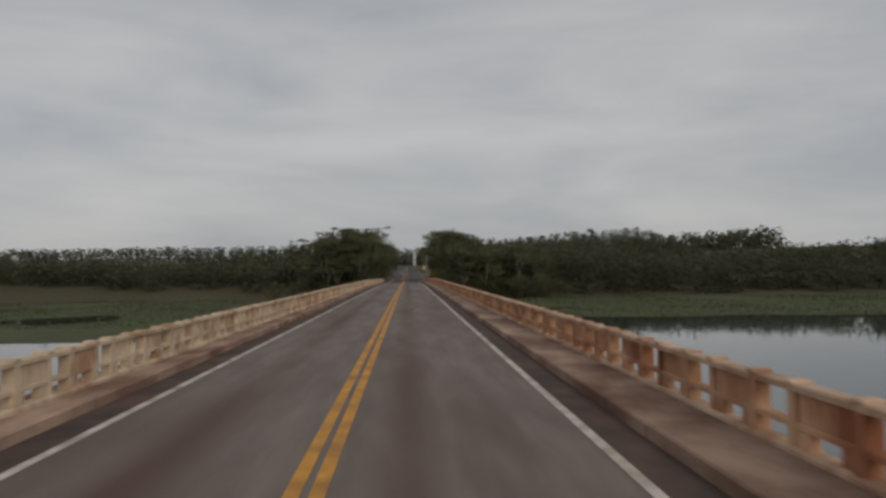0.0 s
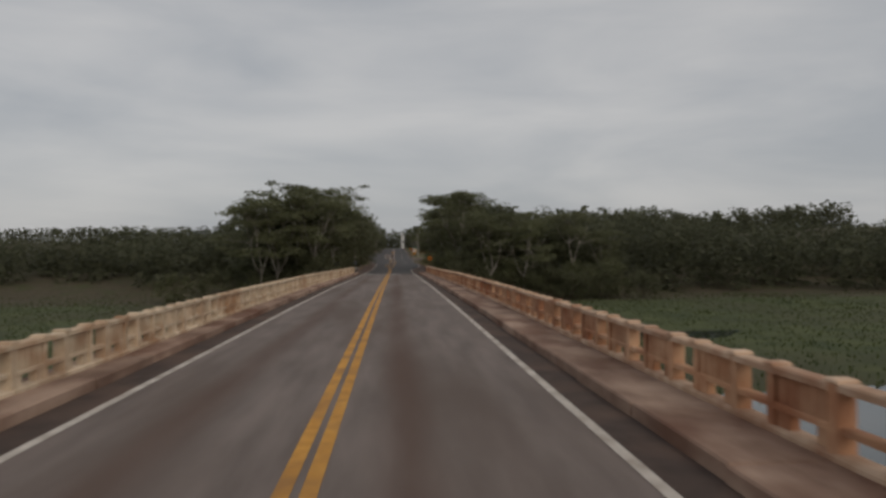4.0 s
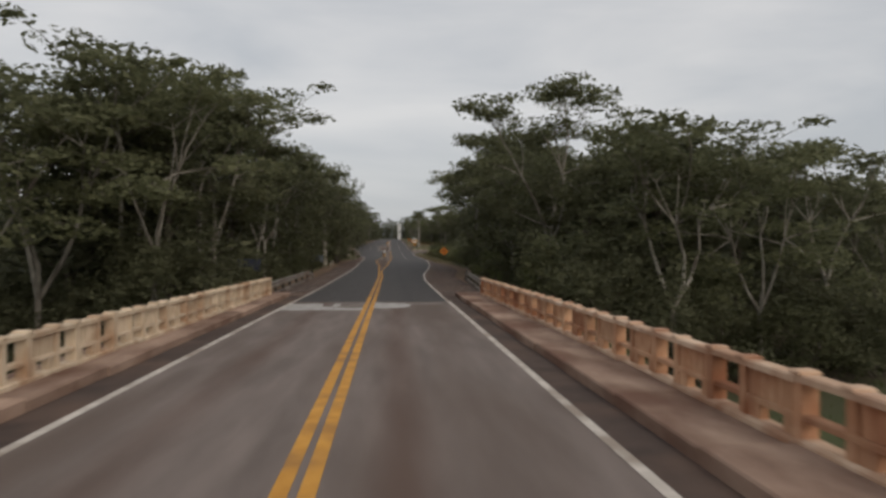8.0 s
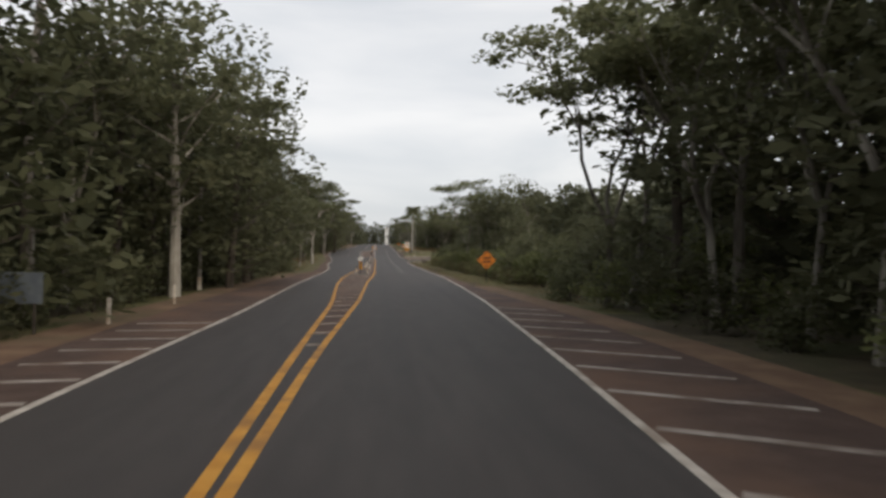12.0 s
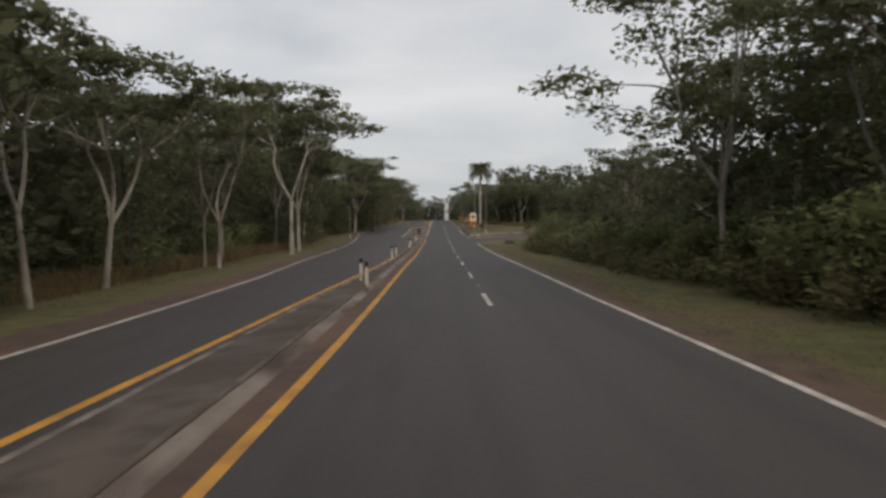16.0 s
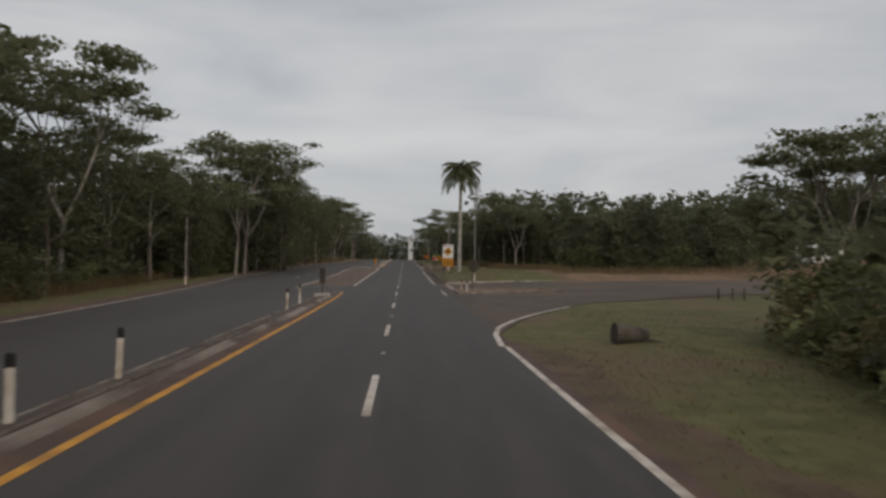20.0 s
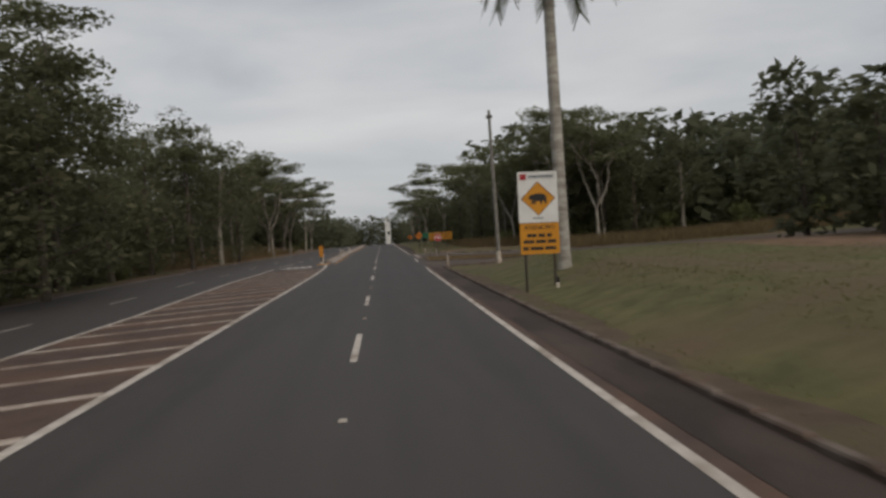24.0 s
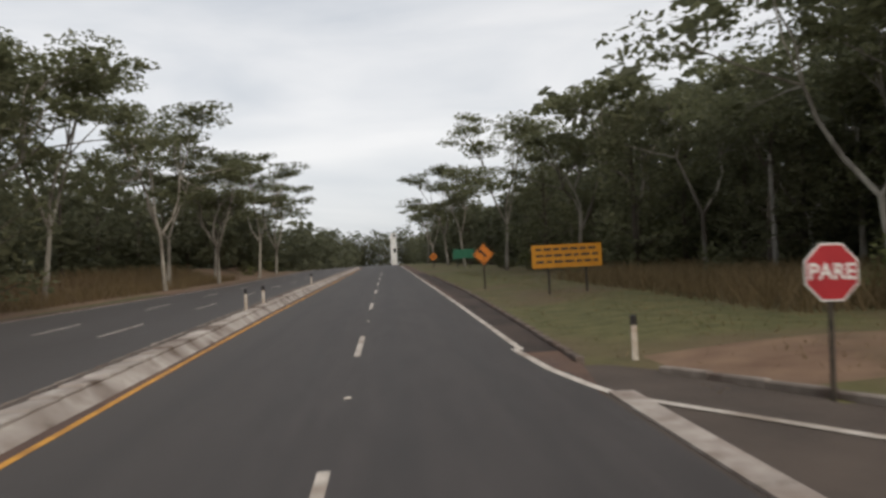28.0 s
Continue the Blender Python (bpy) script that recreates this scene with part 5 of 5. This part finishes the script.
HEIGHTS = {}
for kinds, hs in ((UMB, (13.0, 11.5, 14.5, 10.0)), (WIDE, (13.0,)), (FULL, (10.5, 12.5, 9.0, 11.5)), (BACK, (11.0, 12.5))):
    for o, hh in zip(kinds, hs):
        HEIGHTS[o.name] = hh


def plant_top(kinds, k, x, y, top):
    """Places a tree whose crown ends at a height over the road."""
    h = HEIGHTS[kinds[k % len(kinds)].name]
    return plant(kinds, k, x, y, (road_z(y) + top - ground(x, y)) / h)


random.seed(101)
# left of the road past the bridge: dense, dark, down to the ground
y, k = 176.0, 0
while y < 298:
    e = along(SHOULDER_L, y)
    plant_top(FULL if (k % 3 and y > 214) or not k % 3 and y <= 214 else UMB, k, e - 4.6 - random.uniform(0, 1.3), y, 9.3 + 2.2 * smooth(200, 218, y) + random.uniform(0, 2.0))
    plant_top(BACK, k, e - 10.5 + random.uniform(-1.5, 1.5), y + 2, 10.5 + 3 * smooth(200, 218, y))
    plant(BUSH, 1 + k % 2, e - 2.9 - random.uniform(0, 0.8), y + 1.5, 0.8)
    plant(BUSH, k % 3, e - 6.5, y + 3.5, 1.2)
    y += 5.2
    k += 1
for x, yy, kk, top in ((-7.6, 251.0, 1, 15.5), (-8.6, 243.0, 3, 15.0), (-7.8, 258.0, 0, 12.5), (-8.8, 266.0, 1, 11.0)):
    plant_top(FULL, kk, x, yy, top)
# tall umbrella trees along the left carriageway
for x, yy, kk, s in ((-10.9, 323.3, 0, 0.84), (-13.3, 328.0, 2, 0.80), (-11.0, 346.5, 1, 1.3), (-11.8, 354.2, 0, 1.36), (-16.0, 362.0, 2, 1.15), (-15.5, 376.0, 3, 1.35), (-20.0, 385.0, 0, 1.15), (-22.0, 392.0, 1, 1.35), (-21.0, 404.0, 0, 1.3), (-22.2, 417.0, 2, 1.2), (-15.6, 438.0, 2, 1.22), (-16.2, 445.5, 0, 1.36), (-20.5, 504.9, 0, 1.2), (-19.3, 523.0, 1, 1.35), (-17.5, 540.0, 2, 1.15), (-15.0, 558.0, 2, 1.12), (-14.0, 575.0, 0, 1.2), (-13.0, 596.0, 2, 1.1), (-13.5, 615.0, 0, 1.15), (-9.8, 300.0, 1, 0.8), (-12.0, 310.0, 3, 0.95), (-21, 514, 2, 1.15), (-17.0, 532, 3, 1.3), (-17.0, 566, 1, 1.3), (-16.5, 584, 3, 1.25)):
    plant(UMB, kk, x, yy, s)
for x, yy, kk, top in ((-17.5, 453, 1, 16.5), (-18.0, 462, 3, 16.0), (-13.2, 455, 1, 14.5), (-13.8, 463, 0, 13.5), (-17.8, 474, 1, 18.5), (-18.5, 486, 0, 18.5), (-19.0, 430, 1, 13.5), (-20.0, 421, 3, 12.5), (-18.0, 496, 1, 15.5), (-16.0, 504, 1, 15.0), (-15.5, 516, 3, 16.0), (-15.8, 529, 1, 14.5), (-13.5, 316, 1, 9.5), (-14.5, 336, 3, 10.5), (-15.0, 369, 1, 11.0), (-19.0, 398, 0, 11.0), (-20.5, 411, 1, 11.5)):
    plant_top(FULL, kk, x, yy, top)
y = 298.0
while y < 660:
    e = along(SHOULDER_L, y)
    open_bank = 505 < y < 610
    if not open_bank or k % 2:
        plant(BACK, k, e - 10.5 - random.uniform(0, 2) - 5 * open_bank + 2 * (378 < y < 430), y, 1.0 - 0.40 * (318 < y < 426))
        plant(BACK if k % 4 else UMB, k + 2, e - 17.0 - random.uniform(0, 3) - 4 * open_bank, y + 3, (0.95 if y < 330 else 1.15) * (1.12 if 430 < y < 505 else 1) * (0.7 if open_bank else 1))
    if not open_bank:
        plant(BUSH, k, e - 6.0 - random.uniform(0, 2.5), y + 2, 0.65 + 0.25 * (k % 3))
        plant(BUSH, k + 1, e - 9.5 - random.uniform(0, 2.5), y + 4, 1.15)
    if 426 < y < 504:
        plant_top(FULL, k, e - 4.6 - random.uniform(0, 1.5), y + 1, 8.0 + random.uniform(0, 3.5))
        plant(BUSH, k + 2, e - 3.0 - random.uniform(0, 1.0), y + 4, 0.8)
    y += 6.5
    k += 1
# right of the road: forest edge, then low trees to the warning sign, then bushes
y = 177.0
while y < 246:
    e = along(SHOULDER_R, y)
    plant_top(FULL if k % 3 else UMB, k, e + 5.0 + random.uniform(0, 1.3), y, 7.6 + 5.8 * smooth(194, 207, y) + random.uniform(0, 1.5))
    plant_top(BACK, k, e + 11.0 + random.uniform(-1, 1.5), y + 2.5, 10.0 + 3 * smooth(196, 220, y))
    plant(BUSH, k, e + 2.7 + random.uniform(0, 0.8), y + 1.5, 0.8)
    plant(BUSH, k + 1, e + 6.5, y + 3.5, 1.2)
    y += 5.0
    k += 1
for x, yy, kk, top in ((12.0, 203.0, 0, 10.6), (10.2, 213.5, 1, 11.6), (13.0, 195.5, 2, 9.2), (12.4, 221.5, 3, 11.6)):
    plant_top(UMB, kk, x, yy, top)
plant(UMB, 0, 12.2, 240.5, 1.0)
plant(UMB, 3, 13.6, 232.0, 1.25)
y = 249.0
while y < 372:
    e = along(SHOULDER_R, y)
    near = 4.4 if y < 300 else 5.6
    plant(BUSH, k, e + near + random.uniform(0, 1.0) + 3.0 * smooth(355, 372, y), y, 0.85 + 0.15 * (k % 3))
    plant(BUSH, k + 2, e + near + 3.6 + random.uniform(0, 1.2), y + 2, 1.15)
    if y < 290:
        plant(FULL, k, e + 7.6 + random.uniform(0, 2), y, 0.50)
        plant(BACK, k + 1, e + 14.0 + random.uniform(0, 3), y + 2, 0.72)
    elif y < 320:
        plant(FULL, k, e + 8.6 + random.uniform(0, 2), y, 0.9)
        plant(BACK, k + 1, e + 15.5 + random.uniform(0, 3), y + 2, 0.95)
    elif k % 3 == 0:
        plant(BACK, k + 1, e + 17.0 + random.uniform(0, 4), y + 2, 0.75)
    y += 4.6
    k += 1
SCRUB_EDGE = ((11.6, 255), (12.4, 270), (12.6, 300), (12.3, 318), (12.6, 330), (12.2, 348), (13.2, 358), (16.6, 369), (21.0, 374))
y, j = 262.0, 0
while y < 373:
    x = along(SCRUB_EDGE, y)
    plant(SCRUB, j, x + random.uniform(0.0, 0.6), y, 0.95)
    plant(SCRUB, j + 1, x + 1.7 + random.uniform(0, 0.6), y + 1.0, 1.25)
    y += 1.75
    j += 1
for x, yy, kk, top in ((13.2, 304.0, 2, 11.4), (16.0, 298.0, 0, 11.5), (15.5, 311.0, 1, 10.5), (19.5, 342.0, 1, 9.3), (22.0, 350.0, 0, 9.5), (30.5, 391.0, 3, 10.6), (34.0, 394.0, 0, 10.8)):
    plant_top(UMB, kk, x, yy, top)
for x, yy, kk, s in ((34.0, 512.0, 0, 1.0), (27.0, 494.0, 0, 1.0), (26.0, 503.4, 2, 0.96), (29.9, 501.2, 1, 1.0), (25.5, 509.0, 1, 0.95), (20.5, 548.0, 3, 1.2), (17.0, 563.0, 2, 1.12), (15.5, 588.0, 1, 1.2), (23.0, 530.0, 1, 1.05), (26.5, 517.0, 0, 0.95), (15.0, 610.0, 2, 1.0), (29.0, 508.0, 2, 0.9), (22.5, 540.0, 3, 1.2), (14.5, 640.0, 0, 1.05), (14.5, 660.0, 1, 1.1)):
    plant(UMB, kk, x, yy, s)
plant_top(UMB, 2, -14.6, 465.0, 16.0)
plant_top(WIDE, 0, 21.9, 513.0, 11.6)
plant_top(WIDE, 0, 27.5, 527.0, 11.5)
for x, yy, kk, top in ((33.0, 500.0, 1, 10.5), (38.0, 499.0, 3, 11.0), (22.5, 522.0, 1, 11.0), (20.5, 534.0, 0, 10.5), (26.0, 511.0, 3, 11.0), (19.5, 556.0, 1, 12.0), (30.5, 503.0, 0, 10.5)):
    plant_top(FULL, kk, x, yy, top)
for j in range(34):
    t = j / 33
    x, yy = (30 + 2.2 * j + random.uniform(-2, 2), 503 - 22 * t + random.uniform(-3, 6))
    plant(BACK if j % 2 else FULL, j, x, yy + 8, 1.0)
    plant(BUSH, j, x - 3, yy + 2, 1.1)
y = 510.0
while y < 720:
    plant(FULL if y < 580 else BACK, k, along(SHOULDER_R, y) + 16.5 - 7 * smooth(550, 620, y) + random.uniform(0, 2), y, 0.85)
    plant(BACK, k + 1, along(SHOULDER_R, y) + 21.0 + random.uniform(0, 3), y + 3, 1.05)
    if y < 580 and k % 2:
        plant(BUSH, k // 2, along(SHOULDER_R, y) + 11.0 - 3 * smooth(530, 580, y), y, 0.8)
    y += 6.0
    k += 1
# wooded slope behind the first junction
for j in range(26):
    x = 26 + 4.0 * j + random.uniform(-1.5, 1.5)
    yy = 437 + 0.17 * (x - 26) + random.uniform(-2, 2)
    if abs(x + 4 - 65) < 6:
        continue
    plant(BUSH, j, x + 4, yy + 11, 1.3)
    plant(BACK, j, x + 3, yy + 16, 0.76 - 0.14 * smooth(36, 80, x))
    plant(BACK, j + 1, x + 5, yy + 26, 0.86 - 0.22 * smooth(36, 80, x))
# trees below the bridge end
for x, yy, kk, top in ((-10.5, 172.0, 2, 10.6), (-15.3, 171.0, 0, 10.1), (-17.4, 169.6, 2, 9.8), (-10.0, 183, 2, 13.0), (-13.5, 177.0, 0, 12.4), (-19.0, 184, 2, 11.0), (-11.0, 191, 0, 13.2), (17.5, 184.0, 2, 11.0), (22.5, 183.0, 0, 9.0), (28.0, 181.0, 1, 8.5), (34.0, 184.0, 2, 7.0), (10.8, 180.6, 2, 10.6), (14.0, 169.5, 0, 9.0), (19.0, 171.0, 2, 8.6)):
    plant_top(UMB, kk, x, yy, top)
for x, yy, kk, top in ((14.5, 181, 0, 8.5), (18.5, 186, 1, 9.5), (22.5, 189, 0, 9.5), (17.5, 192, 1, 9.5), (25.5, 187, 1, 9.5), (-14.0, 181, 1, 11.0), (-17.5, 184, 0, 12.0), (-22.5, 189, 1, 10.0), (30.0, 189, 0, 8.2), (36.0, 190, 1, 7.2)):
    plant_top(FULL, kk, x, yy, top)
for x, yy, kk in ((-14, 171, 2), (-18, 170, 1), (-9.5, 172, 2), (-24, 172, 0), (11, 168, 2), (15.5, 169, 0), (20, 170, 1), (25, 171, 2), (10, 172, 1), (31, 173, 2), (-30, 174, 1), (36, 172, 0)):
    plant(THICKET, kk, x, yy, 0.85)
for x, yy in ((-12, 175.5), (-16.5, 174.5), (-21, 176), (12.5, 173.5), (17.5, 173.5), (22.5, 174.5), (27.5, 175.5), (33, 177)):
    plant(THICKET, int(x), x, yy, 1.15)


def far_woods(name, spots, label, count=3.0, size=1.0):
    """Woodland too far off to tell its trees apart."""
    c, r = [], []
    for x, y, h in spots:
        z, q = ground(x, y), random.uniform(2.6, 4.2)
        for j in range(4):
            c.append((x + random.uniform(-2.5, 2.5), y + random.uniform(-2, 2), z + h * (0.12 + 0.25 * j) + random.uniform(-0.6, 0.6)))
            r.append(q * (1.0 if j < 3 else 0.75))
    return tagged(new(name, quads_mesh(name, leaves(c, r, 0.8, count, size, 0.7, 8, 1.2), M_LEAF_FAR)), label, "woodland", kind="stuff")


spots = []
for x in np.arange(-330, -20, 5.5):
    for row in range(4):
        spots.append((x + random.uniform(-2, 2), 196 + 9 * row + 0.10 * abs(x) + random.uniform(-4, 4), random.uniform(6.0, 7.4) - 1.2 * min(row, 1)))
far_woods("far_woods_left", spots, "dark green woodland across the flooded meadow", 7.0, 0.55)
spots = []
for x in np.arange(26, 330, 5.5):
    for row in range(6):
        spots.append((x + random.uniform(-2, 2), 190 + 10 * row - 0.02 * x + random.uniform(-4, 4), random.uniform(9.0, 11.5) - 3.6 * smooth(40, 100, x)))
far_woods("far_woods_right", spots, "dark green woodland rising behind the river meadow", 7.0, 0.55)
spots = []
for y in np.arange(225, 800, 8):
    for row in range(4):
        e = along(SHOULDER_L, y)
        if not (530 < y < 615 and row > 1):
            spots.append((e - 26 - 9 * row + random.uniform(-4, 4), y + random.uniform(-3, 3), random.uniform(9, 13) - 4.0 * (1 - smooth(270, 320, y)) * min(row, 1)))
        if y < 330 or y > 530:
            spots.append((along(SHOULDER_R, y) + 26 + 9 * row + random.uniform(-4, 4), y + random.uniform(-3, 3), random.uniform(9, 14)))
for y in np.arange(640, 1000, 9):
    for s in (-1, 1):
        for row in range(2):
            spots.append((s * ((21 if s > 0 else 15) + 8 * row) + random.uniform(-2, 2) + 1, y, random.uniform(9, 12)))
for x in np.arange(-110, 110, 4):
    for row in range(5):
        spots.append((x, 905 + 9 * row + random.uniform(-4, 4), random.uniform(11, 17) + 2 * row))
for x in np.arange(28, 190, 6):
    for row in range(4):
        if x > 34:
            spots.append((x + random.uniform(-2, 2), 330 + 9 * row + 0.15 * x, random.uniform(6, 10)))
    for row in range(8):
        y = 512 - 0.12 * x + 11 * row + random.uniform(-4, 4)
        spots.append((x + random.uniform(-2, 2), y, 0.135 * (y - 384) - 2.6 + random.uniform(-1.5, 1.5) - 4.5 * smooth(40, 90, x)))
far_woods("roadside_woods", spots, "dense dark woodland behind the roadside trees")
c, r = [], []
for x in np.arange(-700, -50, 5.0):
    top = RIDGE + 1.2 * noise.noise(Vector((x * 0.015, 0, 0))) + random.uniform(-0.6, 0.6)
    for k in range(7):
        c.append((x + random.uniform(-2.5, 2.5), 640 + 0.1 * abs(x) - 5 * (6 - k) + random.uniform(-4, 4), top - 4.5 - 3.4 * (6 - k)))
        r.append(random.uniform(4.2, 5.2))
tagged(new("horizon_woods", quads_mesh("horizon_woods", leaves(c, r, 0.85, 1.7, 1.5, 0.6, 10, 2.4), M_LEAF_FAR)), "low even wooded ridge beyond the river meadow", "woodland", kind="stuff")


# ---- grass ----
def blades(spots, h, w, lean=0.35):
    """Grass tufts as crossed thin blades: quads."""
    p = np.asarray(spots)
    n = len(p)
    a = rng.random(n) * 6.28
    d = np.stack([np.cos(a), np.sin(a), np.zeros(n)], 1)
    hh = h * rng.uniform(0.5, 1.2, (n, 1))
    tip = p + np.concatenate([rng.normal(size=(n, 2)) * lean * hh, hh], 1)
    ww = w * rng.uniform(0.6, 1.3, (n, 1))
    return np.stack([p - d * ww, p + d * ww, tip + d * ww * 0.3, tip - d * ww * 0.3], 1)


def scatter(n, x0, x1, y0, y1):
    out = []
    for _ in range(n):
        y = random.uniform(y0, y1)
        a = x0 if isinstance(x0, (int, float)) else along(x0, y)
        c = x1 if isinstance(x1, (int, float)) else along(x1, y)
        x = random.uniform(a, c)
        out.append((x, y, ground(x, y) - 0.03))
    return out


def stuff_grass(name, spots, h, w, material, label, lean=0.35):
    return tagged(new(name, quads_mesh(name, blades(spots, h, w, lean), material)), label, "grass", kind="stuff")


R1, R2, R4, R6 = shifted(SHOULDER_R, 0.25), shifted(SHOULDER_R, 2.2), shifted(SHOULDER_R, 4.2), shifted(SHOULDER_R, 7.0)
L1, L2, L4 = shifted(SHOULDER_L, -0.3), shifted(SHOULDER_L, -2.0), shifted(SHOULDER_L, -5.5)
island_spots = []
while len(island_spots) < 8000:
    x, y = random.uniform(8.9, 16.5), random.uniform(475, 488.6)
    low, high = 481.0 - 0.89 * (x - 8.7), (489.0 - 1.21 * (x - 8.7) if x < 12 else 485.0 - 1.36 * (x - 12))
    if low + 0.3 < y < high - 0.3:
        island_spots.append((x, y))
stuff_grass("verge_grass", scatter(13000, R1, R4, 236, 372) + scatter(20000, 9.2, 24, 421, 466) + scatter(8000, 9.4, 20, 505, 570) + scatter(7000, 10.5, 20, 352, 384), 0.075, 0.014, M_GRASSB, "short patchy green verge grass", 1.3)
stuff_grass("dry_verge_grass", scatter(19000, R1, R6, 240, 368) + scatter(9000, L2, L4, 240, 500) + [(x, y, road_z(y) + 0.06) for x, y in island_spots] + scatter(250, 9.2, 15, 401, 407) + scatter(5000, 9.4, 22, 500, 560), 0.11, 0.014, M_DRY, "dry straw-coloured verge grass", 1.2)
stuff_grass("tall_dry_grass", scatter(14000, shifted(SHOULDER_L, -5), shifted(SHOULDER_L, -8.5), 300, 430) + scatter(18000, 22, 60, 484, 500) + scatter(16000, shifted(SHOULDER_L, -3.5), shifted(SHOULDER_L, -12), 508, 590) + scatter(9000, 18, 30, 505, 520) + scatter(9000, 15.5, 27, 508, 536) + scatter(3000, 24, 60, 438, 447), 0.95, 0.022, M_DRY, "tall dry brown grass at the wood's edge", 0.5)
stuff_grass("meadow_grass", scatter(26000, -140, -9, 92, 188) + scatter(26000, 9, 140, 92, 182), 0.22, 0.07, M_MEADOWB, "rank green grass on the river meadow", 0.3)

# ---- palms ----
def palm(x, y, h, label, crown=3.2):
    thing = empty("palm_tree", pose(x, y, ground(x, y)), label, "palm tree")
    b = Build()
    b.tube([(0, 0, -0.5), (0.02, 0, 0.6), (0.05, 0, h * 0.45), (0.12, 0, h * 0.86), (0.13, 0, h)], [0.34, 0.26, 0.25, 0.22, 0.16], 12)
    part("trunk", b, M_PALM, thing, "smooth pale grey trunk")
    quads = []
    for k in range(40):
        a = k * 2.39996
        rise = 1.15 - 1.75 * (k / 40)
        stem, n = [], 10
        for j in range(n + 1):
            t = j / n
            q = crown * t * (1 - 0.14 * t)
            stem.append(np.array((0.13 + math.cos(a) * q, math.sin(a) * q, h + 0.2 + rise * crown * 0.80 * t - 1.15 * crown * 0.62 * t * t)))
        side = np.array((-math.sin(a), math.cos(a), 0.0))
        for j in range(1, n):
            for s in (-1, 1):
                for q in (0.0, 0.33, 0.66):
                    base = stem[j] + (stem[j + 1] - stem[j]) * q
                    along_ = (stem[j + 1] - stem[j]) * 1.1
                    tip = base + side * s * 0.78 * (1 - 0.5 * j / n) + along_ * 0.7 + (0, 0, -0.30 - 0.15 * random.random())
                    quads.append([base, base + along_ * 0.30, tip + along_ * 0.10, tip])
        for j in range(n):
            w = side * 0.05
            quads.append([stem[j] - w, stem[j] + w, stem[j + 1] + w * 0.6, stem[j + 1] - w * 0.6])
    part("fronds", quads_mesh("fronds", np.array(quads), M_LEAF2), None, thing, "drooping feathery fronds")
    b = Build()
    b.tube([(0.12, 0, h * 0.86), (0.13, 0, h * 0.93), (0.13, 0, h + 0.25)], [0.17, 0.21, 0.08], 10)
    part("crownshaft", b, M_LEAF3, thing, "green crownshaft")
    return thing


palm(12.42, 450.3, 14.35, "tall royal palm with a pale smooth trunk on the grass")

# ---- loose things on the verge ----
thing = empty("tree_stump", pose(11.5, 369.0, ground(11.5, 369)), "dark sawn log lying on the grass", "log")
b = Build()
b.tube([(-0.45, 0, 0.28), (0.0, 0.03, 0.26), (0.55, 0.1, 0.2)], [0.34, 0.30, 0.24], 14)
part("log", b, M_BARK_D, thing)
b = Build()
b.tube([(0.3, 0.0, 0.1), (0.7, -0.25, 0.06), (1.0, -0.3, 0.03)], [0.10, 0.08, 0.05], 8)
part("branch", b, M_BARK_D, thing)
for x, yy in ((26.0, 396.2), (26.6, 395.4), (27.6, 395.8)):
    thing = empty("fence_post", pose(x, yy, ground(x, yy), random.uniform(-4, 4), random.uniform(-4, 4)), "short weathered wooden fence post in the grass", "fence post", "old fence posts")
    b = Build()
    b.tube([(0, 0, -0.3), (0, 0, 0.5), (0.01, 0, 0.8)], [0.075, 0.07, 0.05], 8)
    part("stake", b, M_BARK_D, thing)
